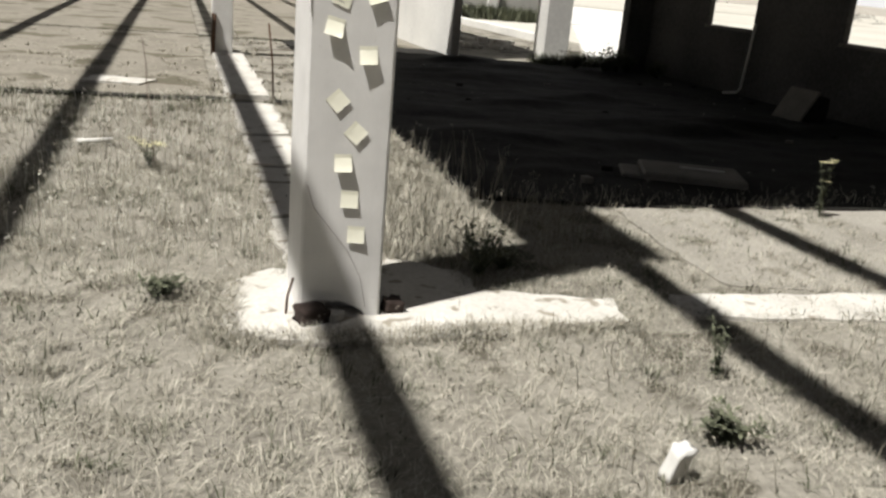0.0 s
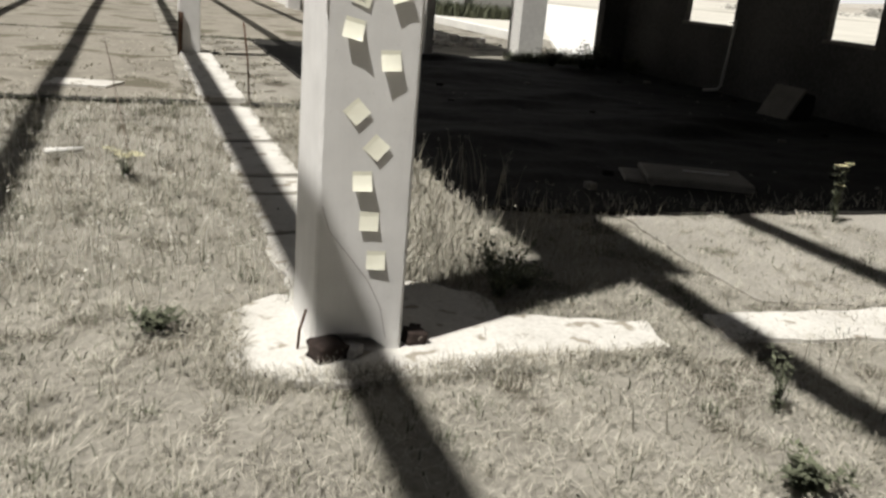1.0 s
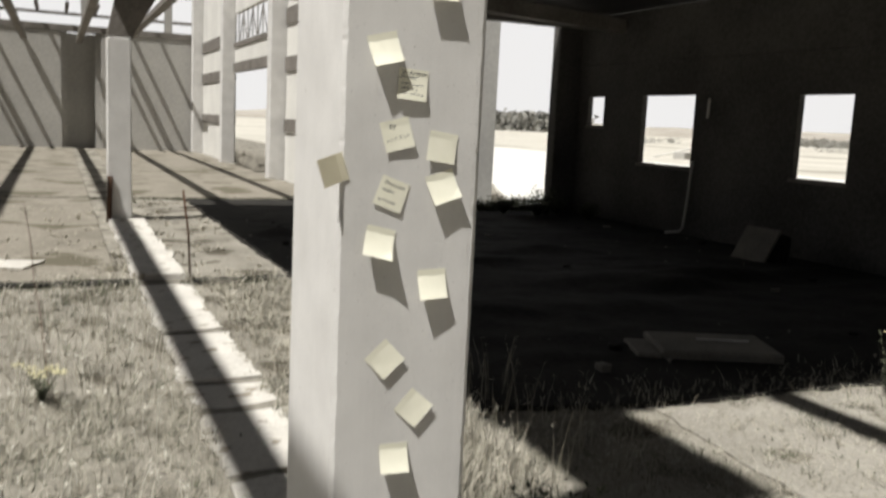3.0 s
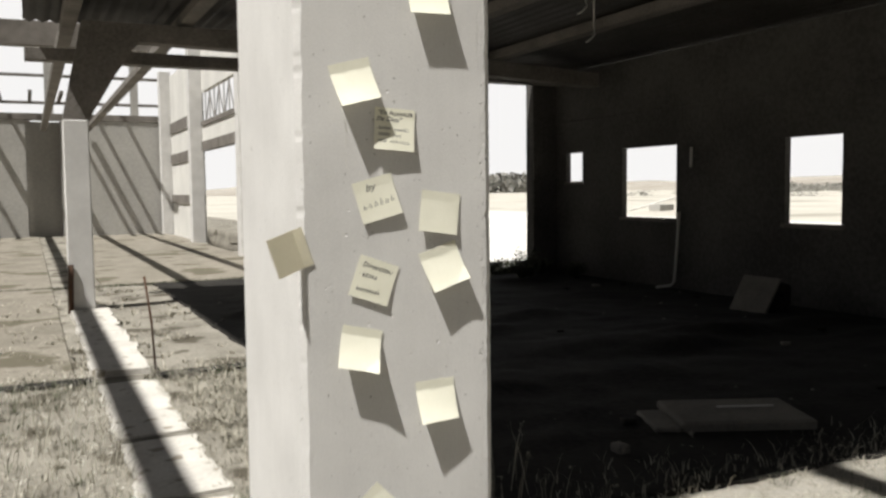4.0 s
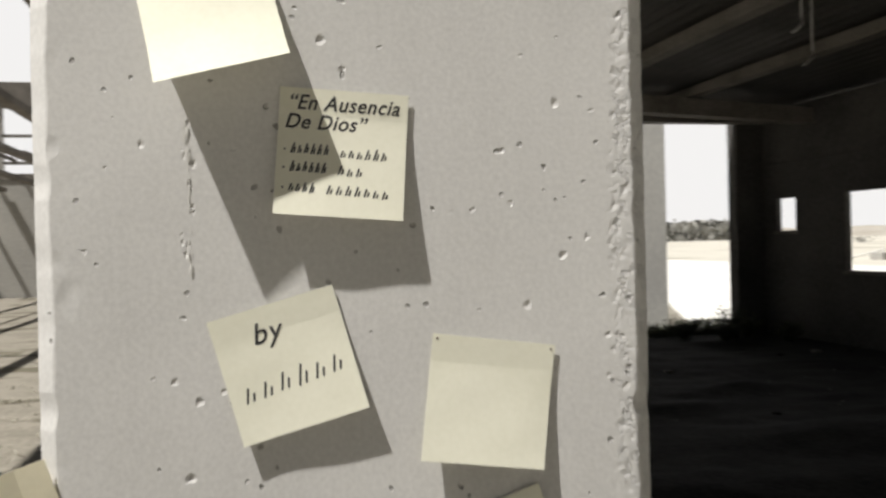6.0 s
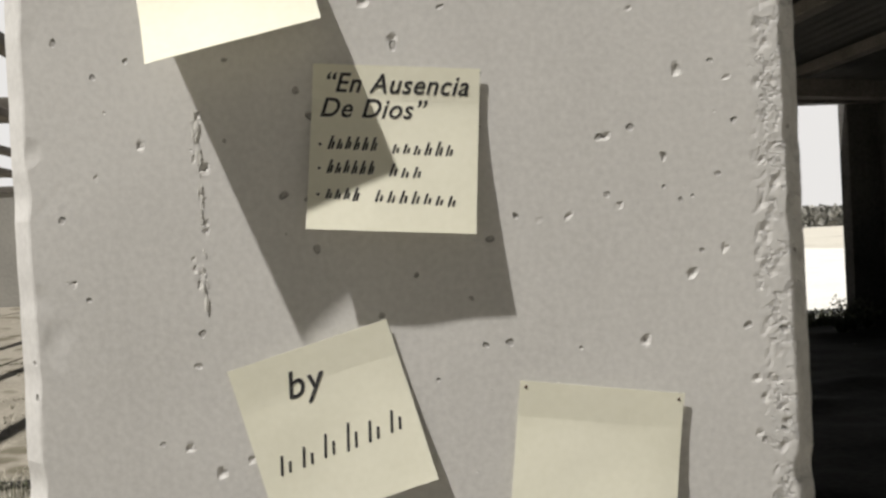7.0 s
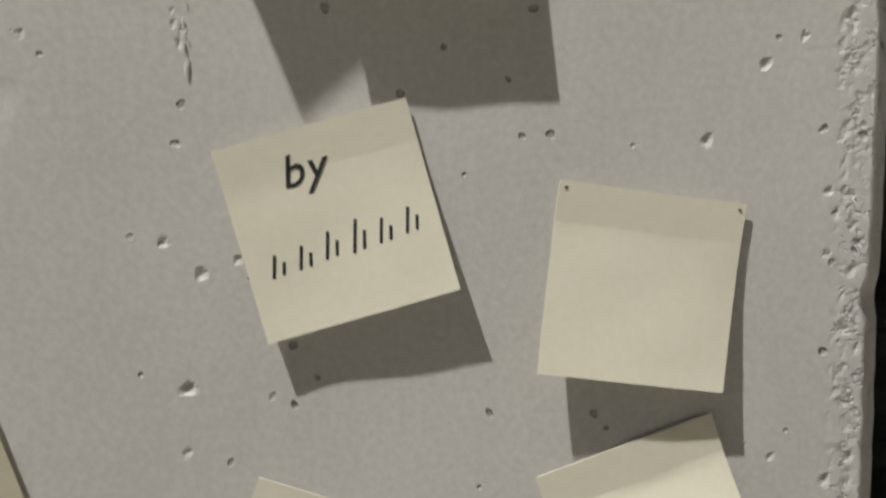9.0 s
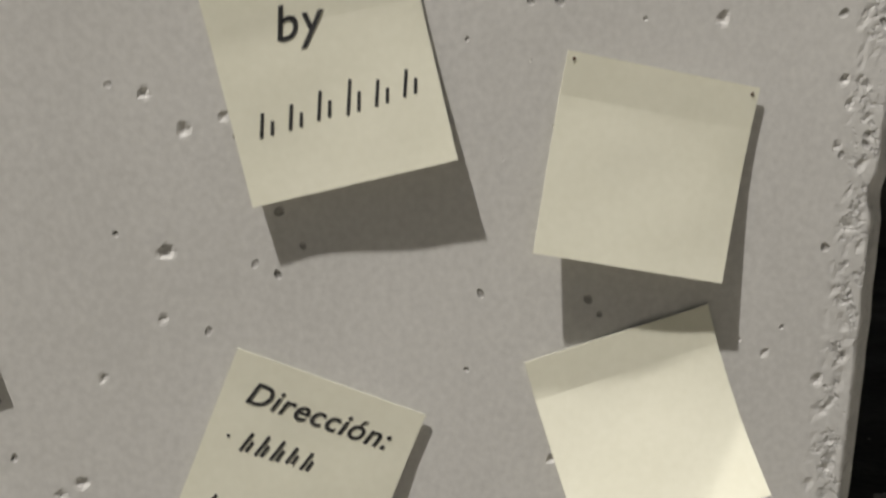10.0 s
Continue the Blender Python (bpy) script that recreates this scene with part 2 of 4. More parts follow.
# foundation strip between the pillars and the pad round the near pillar
def slab(name, outline, top, label, m=None, thick=0.15, material=None, category="pavement"):
    bm = bmesh.new()
    pts = []
    for (x0, y0), (x1, y1) in zip(outline, outline[1:] + outline[:1]):
        k = max(1, int(math.hypot(x1 - x0, y1 - y0) / 0.06))
        for i in range(k):
            x, y = x0 + (x1 - x0) * i / k, y0 + (y1 - y0) * i / k
            pts.append((x + 0.035 * noise.noise((x * 7, y * 7, 1)) + 0.05 * noise.noise((x * 2.1, y * 2.1, 31)), y + 0.035 * noise.noise((x * 7, y * 7, 5)) + 0.05 * noise.noise((x * 2.1, y * 2.1, 35))))
    up = [bm.verts.new((x, y, top)) for x, y in pts]
    lo = [bm.verts.new((x, y, top - thick)) for x, y in pts]
    bm.faces.new(up)
    for i in range(len(up)):
        j = (i + 1) % len(up)
        bm.faces.new((up[i], lo[i], lo[j], up[j]))
    bmesh.ops.recalc_face_normals(bm, faces=bm.faces)
    return tagged(finish(name, bm, material or M_SLAB, m=m), label, category, kind="structure")


for v0, v1, top in ((0.55, 1.60, -0.012), (1.68, 2.52, -0.018), (2.63, 3.05, -0.024), (3.10, 4.27, -0.013), (4.40, 6.18, -0.018), (6.52, 8.9, 0.02), (8.94, 11.6, 0.014)):
    slab("pavement", [(0.03, v0), (0.50, v0 + 0.03), (0.50, v1), (0.03, v1 - 0.02)], top, "bleached cracked concrete strip between the pillars", AXIS, 0.25)
slab("pavement", [(-0.36, -0.22), (0.10, -0.30), (0.75, -0.22), (1.60, -0.02), (1.62, 0.26), (0.95, 0.36), (0.86, 0.66), (0.52, 0.80), (0.40, 0.62), (-0.10, 0.62), (-0.33, 0.40)], -0.008,
     "bleached broken concrete pad round the pillar foot")
slab("pavement", [(1.95, 0.02), (3.6, -0.02), (5.6, 0.10), (5.6, 0.42), (3.4, 0.40), (2.0, 0.34)], -0.016, "bleached concrete kerb strip in dry grass")

M_DUST = mat("pale_trodden_earth", (0.22, 0.206, 0.178), (0.38, 0.36, 0.315), 1.1, 40, 0.95, 0.6, 0.01, spots=((0.20, 0.185, 0.15), 3.0, 0.38))
slab("ground", [(2.45, 0.30), (3.6, 0.05), (6.5, -0.20), (8.5, -0.20), (8.5, 2.02), (5.0, 2.06), (3.4, 2.00), (2.55, 1.90)], -0.022, "pale trodden earth in front of the roofed bay", AXIS, 0.15, M_DUST, "ground")
# outline follows the roof's shadow, so the dark dirt paints that shade
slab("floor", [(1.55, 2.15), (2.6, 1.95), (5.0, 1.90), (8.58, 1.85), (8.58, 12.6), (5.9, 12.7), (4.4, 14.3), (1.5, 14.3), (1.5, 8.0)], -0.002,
     "trampled dirt floor darkened for the roof's shade", AXIS, 0.2, M_FLOOR, "floor")


# ---- near pillar ----
PW, PD, PH = 0.369, 0.44, 3.885
SK = -0.09


# larger broken pores of the face: across, up, radius
PORES = [(0.092, 1.664, 0.0036), (0.275, 1.670, 0.0042), (0.312, 1.605, 0.0048), (0.289, 1.575, 0.0044), (0.256, 1.634, 0.0035), (0.078, 1.537, 0.0042),
         (0.092, 1.525, 0.0045), (0.106, 1.530, 0.0036), (0.340, 1.555, 0.0042), (0.328, 1.616, 0.0034), (0.309, 1.699, 0.0044), (0.353, 1.534, 0.0046),
         (0.085, 1.455, 0.0034), (0.063, 1.432, 0.0032), (0.055, 1.391, 0.0052), (0.235, 1.401, 0.0038), (0.343, 1.435, 0.0046), (0.319, 1.446, 0.0034),
         (0.167, 1.737, 0.0056), (0.179, 1.719, 0.0042), (0.042, 1.662, 0.0022), (0.115, 1.672, 0.0030), (0.169, 1.329, 0.0060), (0.258, 1.275, 0.0060), (0.198, 1.337, 0.0042), (0.047, 1.386, 0.0040)]


def face_depth(pores):
    """How far the face lies behind its plane at (x, z): pores, flaked right arris, slow unevenness."""
    cells = {}
    for i, (x, z, r) in enumerate(pores):
        for cx in range(int((x - 2 * r) * 50), int((x + 2 * r) * 50) + 1):
            for cz in range(int((z - 2 * r) * 50), int((z + 2 * r) * 50) + 1):
                cells.setdefault((cx, cz), []).append((x, z, r, i))

    def depth(x, z):
        d = 0.0008 * (0.5 + 0.5 * noise.noise((x * 9, z * 5, 1)))
        for px, pz, r, i in cells.get((int(x * 50), int(z * 50)), ()):
            a, b = x - px, (z - pz) * (0.7 + 0.5 * ((i * 37) % 10) / 10)
            q = math.hypot(a, b) / (r * (1 + 0.35 * noise.noise((a / r * 0.9, b / r * 0.9, i))))
            if q < 1.15:
                d += min(1.0, (1.15 - q) / 0.55) * r * 0.42 * (0.6 + 0.4 * (1 - min(q, 1)))
        w = 0.006 * noise.noise((1.0, z * 9, 8))
        e = min(x - 0.341 - w, 0.358 + 0.4 * w - x) / 0.005
        if e > 0:
            d += min(e, 1) * 0.0007 * max(0.0, noise.noise((x * 200, z * 160, 3)) + 0.7 * noise.noise((x * 360, z * 300, 5)) - 0.05)
        e = (0.03 - x) / 0.03 + 0.6 * noise.noise((x * 20, z * 9, 18))
        if e > 0:
            d += min(e, 1) * 0.0018 * max(0.0, noise.noise((x * 75, z * 60, 13)) - 0.12)
        return d

    return depth


def pillar_mesh():
    rnd = random.Random(7)
    small = [(rnd.uniform(0.01, 0.35), rnd.uniform(0.1, 2.3), 0.0012 + 0.0018 * rnd.random() ** 3) for _ in range(120)]
    small += [(0.088 + rnd.uniform(-0.004, 0.004), rnd.uniform(1.60, 1.69), rnd.uniform(0.0009, 0.0016)) for _ in range(12)]
    depth = face_depth([(x, z, r * 0.46) for x, z, r in PORES] + small)
    rows, z = [], -0.04
    while z < PH:
        rows.append(z)
        z += 0.0014 if 1.22 < z < 1.85 else 0.008 if z < 2.2 else 0.03
    c, n = 0.010, 255
    verts, faces = [], []
    per = n + 6
    for z in rows:
        n1 = 0.006 * max(0, noise.noise((1.0, z * 11, 2))) + 0.003 * max(0, noise.noise((9.0, z * 45, 2)))
        n2 = 0.0025 * max(0, noise.noise((4.0, z * 13, 6))) + 0.004 * max(0, noise.noise((2.0, z * 50, 6)))
        x0, x1 = c + n1, PW - c - n2
        for i in range(n):
            x = x0 + (x1 - x0) * i / (n - 1)
            hollow = 0.11 * min(1.0, max(0.0, 0.062 * (1 - ((x - 0.15) / 0.145) ** 2) + 0.012 * noise.noise((x * 30, 3, 1)) - z) / 0.02)
            verts.append((x, depth(x, z) + hollow if 0 < i < n - 1 else 0.001, z))
        verts += [(PW, c + n2, z), (PW + SK * PD, PD - c, z), (PW + SK * PD - c, PD, z), (SK * PD + c, PD, z), (SK * PD, PD - c, z), (0.0, c + n1, z)]
    for j in range(len(rows) - 1):
        for i in range(per):
            k = (i + 1) % per
            faces.append((j * per + i, j * per + k, (j + 1) * per + k, (j + 1) * per + i))
    faces.append(tuple(range((len(rows) - 1) * per, len(rows) * per)))
    faces.append(tuple(range(per - 1, -1, -1)))
    return verts, faces


pillar = empty("pillar", pose(0, 0, 0), "pale painted concrete pillar with chipped edges and pinned notes", "pillar")
raw("shaft", *pillar_mesh(), M_PILLAR, pillar)


# ---- sticky notes on the pillar ----
NS = 0.076


def note_point(tl, ang, curl, side, a, b, off=0.0):
    """A point of a note: a to the right, b down from its upper left corner; the lower part lifts off the face."""
    start = 0.017 + 0.0035 * noise.noise((a * 45, tl[0] * 31, tl[1] * 17))
    f = max(0.0, (b - start) / (NS - start))
    y = 0.0012 + curl * (0.75 * f ** 1.05 + 0.25 * f ** 2.6) + 0.0007 * noise.noise((a * 30, b * 30, tl[1] * 9)) * min(1, f * 4) + side * (a / NS - 0.5) * f
    fall = 0.22 * curl * f
    ca, sa = math.cos(radians(ang)), math.sin(radians(ang))
    b2 = b - fall * 0.3
    return (tl[0] + a * ca + b2 * sa, -y - off, tl[1] + a * sa - b2 * ca)


def sticky_note(tl, ang, curl, side=0.0, material=None, label="", dog=0.0):
    n = 28
    verts, faces = [], []
    for layer in (0.0, 0.0004):
        for j in range(n + 1):
            for i in range(n + 1):
                a, b = NS * i / n, NS * j / n
                p = note_point(tl, ang, curl, side, a, b, layer)
                corner = max(0, (i + j - 2 * n + 10) / 10) * dog
                verts.append((p[0], p[1] - corner, p[2]))
    w = n + 1
    q = w * w
    for j in range(n):
        for i in range(n):
            k = j * w + i
            faces.append((k, k + 1, k + w + 1, k + w))
            faces.append((q + k, q + k + w, q + k + w + 1, q + k + 1))
    ring = [i for i in range(w)] + [j * w + n for j in range(1, w)] + [n * w + i for i in range(n - 1, -1, -1)] + [j * w for j in range(n - 1, 0, -1)]
    rim = len(verts)
    verts += [verts[a] for a in ring] + [verts[q + a] for a in ring]
    k = len(ring)
    for i in range(k):
        j = (i + 1) % k
        faces.append((rim + i, rim + k + i, rim + k + j, rim + j))
    ob = empty("sticky_note", pose(0, 0, 0), label or "blank pale yellow sticky note curling off the pillar", "sticky note", "sticky notes on the pillar")
    row = [k % q // w for k in range(2 * q)] + [a // w for a in ring] * 2
    for name, mine in (("gummed_strip", [f for f in faces if max(row[a] for a in f) <= 6]), ("sheet", [f for f in faces if max(row[a] for a in f) > 6])):
        used = sorted({a for f in mine for a in f})
        at = {a: k for k, a in enumerate(used)}
        raw(name, [verts[a] for a in used], [tuple(at[a] for a in f) for f in mine], material or M_NOTE, ob).data.shade_smooth()
    return ob


def ink_mesh(name, note_args, verts, faces, parent, label):
    tl, ang, curl, side = note_args
    pts = [note_point(tl, ang, curl, side, a, b, 0.00055) for a, b in verts]
    return tagged(raw(name, pts, faces, M_INK, parent), label, kind="stuff")


def words(body, note_args, a, b, size, parent, turn=0.0, stretch=1.0):
    cu = bpy.data.curves.new("words", "FONT")
    cu.body, cu.size, cu.shear, cu.space_character, cu.offset = body, size, 0.28, 1.08, 0.00016 - 0.012 * max(0, size - 0.0125)
    tmp = bpy.data.objects.new("words", cu)
    me = bpy.data.meshes.new_from_object(tmp)
    ca, sa = math.cos(radians(turn)), math.sin(radians(turn))
    vs = [(a + (v.co.x * ca - v.co.y * sa) * stretch, b - (v.co.x * sa + v.co.y * ca)) for v in me.vertices]
    fs = [tuple(p.vertices) for p in me.polygons]
    bpy.data.objects.remove(tmp)
    bpy.data.meshes.remove(me)
    return ink_mesh("handwriting", note_args, vs, fs, parent, "dark handwritten words")


def strokes(lines, note_args, parent, width=0.0011):
    """Plain pen strokes: each a chain of (a, b) points."""
    vs, fs = [], []
    for chain in lines:
        for (a0, b0), (a1, b1) in zip(chain, chain[1:]):
            d = math.hypot(a1 - a0, b1 - b0) or 1
            nx, ny = -(b1 - b0) / d * width / 2, (a1 - a0) / d * width / 2
            k = max(1, int(d / 0.006))
            for i in range(k):
                p0 = (a0 + (a1 - a0) * i / k, b0 + (b1 - b0) * i / k)
                p1 = (a0 + (a1 - a0) * (i + 1) / k, b0 + (b1 - b0) * (i + 1) / k)
                s = len(vs)
                vs += [(p0[0] + nx, p0[1] + ny), (p0[0] - nx, p0[1] - ny), (p1[0] - nx, p1[1] - ny), (p1[0] + nx, p1[1] + ny)]
                fs.append((s, s + 1, s + 2, s + 3))
    return ink_mesh("handwriting", note_args, vs, fs, parent, "dark handwritten bars")


def bars(a0, a1, b, h, letters, tilt=0.0, seed=1):
    """A row of plain slanted bars, one tall and one short for each letter, h tall."""
    rnd = random.Random(seed)
    w, out = (a1 - a0) / letters, []
    for k in range(letters):
        x, y = a0 + w * k, b + tilt * k / letters + rnd.uniform(-0.05, 0.05) * h
        t = h * rnd.uniform(0.6, 1.0)
        out.append([(x + 0.1 * w, y), (x + 0.1 * w + 0.3 * t, y - t)])
        for off, part_h in ((0.48, 0.6),):
            out.append([(x + off * w, y - 0.04 * t), (x + off * w + 0.25 * part_h * t, y - part_h * t)])
    return out


NOTES = [("Z", (0.206, 1.95), 0, 0.0216, 0.0000), ("A", (0.058, 1.778), 14, 0.0245, -0.0088), ("B", (0.143, 1.709), -4.5, 0.0088, -0.0019),
         ("C", (0.097, 1.571), 15.5, 0.0046, 0.0020), ("D", (0.230, 1.560), -7.6, 0.0063, -0.0024), ("E", (0.112, 1.445), -19.6, 0.0026, 0.0012),
         ("F", (0.221, 1.441), 19, 0.0174, -0.0048), ("G", (0.077, 1.320), -12.4, 0.0252, 0.0036), ("H", (0.212, 1.203), 3.3, 0.0216, -0.0096),
         ("I", (0.080, 0.972), 43.8, 0.0060, 0.0000), ("J", (0.163, 0.832), 50, 0.0072, 0.0000), ("K", (0.129, 0.741), 1.6, 0.0204, 0.0036),
         ("L", (0.167, 0.582), -2, 0.0108, 0.0000), ("M", (0.203, 0.420), -1.5, 0.0108, 0.0048)]
for key, tl, ang, curl, side in NOTES:
    args = (tl, ang, curl, side)
    if key == "B":
        n = sticky_note(*args, label="pale yellow sticky note with a handwritten title and list")
        words("\u201cEn Ausencia", args, 0.0045, 0.0125, 0.0125, n, stretch=0.92)
        words("De Dios\u201d", args, 0.0035, 0.0240, 0.0125, n, stretch=0.92)
        for b, ends, first, second in ((0.0390, (0.031, 0.037, 0.066), 6, 6), (0.0500, (0.030, 0.036, 0.052), 6, 3), (0.0620, (0.024, 0.030, 0.068), 4, 7)):
            strokes([[(0.0040, b - 0.002), (0.0052, b - 0.002)]] + bars(0.008, ends[0], b, 0.0068, first, 0.0006, first) + bars(ends[1], ends[2], b + 0.0008, 0.0068, second, 0.0012, second + 9), args, n, 0.0010)
    elif key == "C":
        n = sticky_note(*args, label="pale yellow sticky note with two handwritten words")
        words("by", args, 0.022, 0.021, 0.0175, n, turn=0)
        strokes(bars(0.008, 0.072, 0.053, 0.0135, 6, -0.004, 4), args, n, 0.0012)
    elif key == "E":
        n = sticky_note(*args, label="pale yellow sticky note with a handwritten heading")
        words("Direcci\u00f3n:", args, 0.009, 0.0185, 0.0125, n)
        strokes([[(0.008, 0.033), (0.0092, 0.033)]] + bars(0.014, 0.044, 0.037, 0.009, 5, -0.001, 5) + bars(0.010, 0.056, 0.063, 0.0075, 9, -0.002, 6), args, n, 0.0013)
    else:
        sticky_note(*args, dog=0.004 if key in "GF" else 0.0)


def corner_note():
    """A shade-toned note stuck by one side to the pillar's corner, its free side standing out in the air."""
    n = 8
    verts, faces = [], []
    for layer in (0.0, 0.0005):
        for j in range(n + 1):
            for i in range(n + 1):
                a, b = -0.054 + 0.070 * i / n, 0.070 * j / n
                lift = 0.0015 + 0.029 * max(0, -a / 0.054) ** 1.05
                ca, sa = math.cos(radians(18)), math.sin(radians(18))
                verts.append((-0.010 + a * ca + b * sa, -lift - layer, 1.492 + a * sa - b * ca))
    w, q = n + 1, (n + 1) ** 2
    for j in range(n):
        for i in range(n):
            k = j * w + i
            faces += [(k, k + 1, k + w + 1, k + w), (q + k, q + k + w, q + k + w + 1, q + k + 1)]
    ring = [i for i in range(w)] + [j * w + n for j in range(1, w)] + [n * w + i for i in range(n - 1, -1, -1)] + [j * w for j in range(n - 1, 0, -1)]
    rim = len(verts)
    verts += [verts[a] for a in ring] + [verts[q + a] for a in ring]
    k = len(ring)
    for i in range(k):
        j = (i + 1) % k
        faces.append((rim + i, rim + k + i, rim + k + j, rim + j))
    ob = empty("sticky_note", pose(0, 0, 0), "shade-toned sticky note hanging off the pillar's corner", "sticky note", "sticky notes on the pillar")
    col = [k % q % w for k in range(2 * q)] + [a % w for a in ring] * 2
    for name, mine in (("sheet", [f for f in faces if max(col[a] for a in f) <= 6]), ("gummed_strip", [f for f in faces if max(col[a] for a in f) > 6])):
        used = sorted({a for f in mine for a in f})
        at = {a: k for k, a in enumerate(used)}
        raw(name, [verts[a] for a in used], [tuple(at[a] for a in f) for f in mine], M_NOTE_SHADE, ob).data.shade_smooth()


corner_note()


def pin(x, z):
    bm = bmesh.new()
    bmesh.ops.create_uvsphere(bm, u_segments=10, v_segments=6, radius=0.0008)
    tagged(finish("pin", bm, M_RUST, m=pose(x, -0.0013, z), smooth=True), "tiny rusty pin head at a note's corner", "pin", "pins in the notes")


pin(0.2325, 1.557)
pin(0.3025, 1.5475)


def chips():
    """A thin vertical trail of pale flakes standing off the paint."""
    rnd = random.Random(3)
    verts, faces = [], []
    for _ in range(30):
        x, z, r = 0.0885 + rnd.gauss(0, 0.0007), 1.60 + 0.09 * rnd.random() ** 0.7, 0.0006 + 0.0018 * rnd.random() ** 2
        k = len(verts)
        for q in range(5):
            a = q * math.tau / 5 + rnd.uniform(-0.4, 0.4)
            verts.append((x + r * 0.42 * math.cos(a), -0.0001 - rnd.uniform(0.0, 0.0002), z + r * 2.0 * math.sin(a)))
        verts.append((x, -0.0004, z))
        faces += [(k + q, k + (q + 1) % 5, k + 5) for q in range(5)]
    tagged(raw("paint_flakes", verts, faces, M_WHITE, pillar), "thin vertical trail of pale paint flakes", kind="stuff")


chips()

# ---- the shed: walls, frames, purlins, roof ----
UW = 8.6          # inner face of the window wall


def wall_with_openings(name, u_in, u_out, v0, v1, z1, holes, material, label):
    """A wall along v; holes are (v0, v1, z0, z1) cut through its full thickness."""
    bm = bmesh.new()
    vs = sorted({v0, v1, *[h[0] for h in holes], *[h[1] for h in holes]})
    zs = sorted({-0.3, z1, *[h[2] for h in holes], *[h[3] for h in holes]})
    solid = lambda a, b: not any(h[0] <= a < h[1] and h[2] <= b < h[3] for h in holes)
    for i in range(len(vs) - 1):
        for j in range(len(zs) - 1):
            if solid(vs[i], zs[j]):
                add_box(bm, u_in, u_out, vs[i], vs[i + 1], zs[j], zs[j + 1])
    bmesh.ops.remove_doubles(bm, verts=bm.verts, dist=0.0005)
    seen, twins = {}, []
    for f in bm.faces:
        k = tuple(round(c, 3) for c in f.calc_center_median())
        if k in seen:
            twins += [f, seen[k]]
        seen[k] = f
    bmesh.ops.delete(bm, geom=list(set(twins)), context="FACES_ONLY")
    return tagged(finish(name, bm, material, m=AXIS), label, "wall", kind="structure")


WINDOWS = [(9.10, 10.46, 1.08, 2.22), (6.07, 6.97, 1.07, 2.20), (11.62, 12.14, 1.69, 2.21)]
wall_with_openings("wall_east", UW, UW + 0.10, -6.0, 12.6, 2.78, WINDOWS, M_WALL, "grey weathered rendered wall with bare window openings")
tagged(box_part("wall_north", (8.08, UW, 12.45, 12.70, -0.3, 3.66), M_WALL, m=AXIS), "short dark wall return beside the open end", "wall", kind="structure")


def sills():
    for i, (a, b, z0, z1) in enumerate(WINDOWS):
        ob = box_part("window_%d" % (i + 1), (UW - 0.02, UW + 0.13, a - 0.05, b + 0.05, z0 - 0.06, z0 - 0.004), M_BEAM, m=AXIS, bevel=0.008)
        tagged(ob, "rough cement sill of a bare window opening", "window sill", kind="structure")


sills()


def roof_z(u):
    return 4.05 if u < 3.0 else 4.05 - (u - 3.0) * 0.06


def rafter(v, start, label, haunch=True):
    ob = empty("roof_frame", AXIS @ pose(0, v, 0), label, "roof frame", "precast roof frames")
    bm = bmesh.new()
    top = [(start + 0.28, 3.86), (3.0, 3.86), (UW, roof_z(UW) - 0.17)]
    low = [(UW, roof_z(UW) - 0.40), (3.0, 3.58), (1.02, 3.62), (0.70, 3.16), (0.40, 2.64), (0.36, 2.55), (start, 2.55)]
    pts = top + low
    a = [bm.verts.new((u, -0.15, z)) for u, z in pts]
    b = [bm.verts.new((u, 0.15, z)) for u, z in pts]
    bm.faces.new(a)
    bm.faces.new(b[::-1])
    for i in range(len(pts)):
        j = (i + 1) % len(pts)
        bm.faces.new((a[i], b[i], b[j], a[j]))
    bmesh.ops.recalc_face_normals(bm, faces=bm.faces)
    # much darker than the leg: shade under the roof sits in this colour
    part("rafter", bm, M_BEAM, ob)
    bm = bmesh.new()
    add_box(bm, start, 0.34, -0.16, 0.16, -0.3, 2.545, bevel=0.012)
    part("leg", bm, M_CONC, ob)
    return ob


rafter(11.24, 0.02, "precast concrete portal frame with a haunched leg")
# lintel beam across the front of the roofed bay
tagged(box_part("roof_beam", (-0.15, UW, 1.21, 1.45, 3.40, 3.84), M_BEAM, m=AXIS, bevel=0.01), "dusty precast beam under the front edge of the roof, toned for shade", "roof beam")
# wears the dark wall colour so that it looks shaded
tagged(box_part("roof_beam", (UW - 0.02, UW + 0.14, -6.0, 12.6, 2.785, 3.66), M_WALL, m=AXIS, bevel=0.01), "eaves beam on top of the window wall, coloured dark for shade", "roof beam")

tagged(box_part("roof_beam", (-0.40, UW - 0.03, 12.18, 12.43, 3.46, 3.64), M_BEAM, m=AXIS, bevel=0.01), "dusty precast beam over the open end, toned for shade", "roof beam")
PURLINS = [(-8.40, 0), (-6.72, 0), (-5.04, 0), (-3.36, 0), (-1.68, 0), (0.17, 0), (1.66, 0), (3.4, 1), (5.0, 1), (6.6, 1)]
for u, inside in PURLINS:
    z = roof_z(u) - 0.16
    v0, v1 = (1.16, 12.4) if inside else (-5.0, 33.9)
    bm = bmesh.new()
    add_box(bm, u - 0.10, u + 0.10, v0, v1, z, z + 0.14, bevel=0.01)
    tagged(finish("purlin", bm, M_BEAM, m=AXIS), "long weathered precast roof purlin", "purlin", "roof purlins")


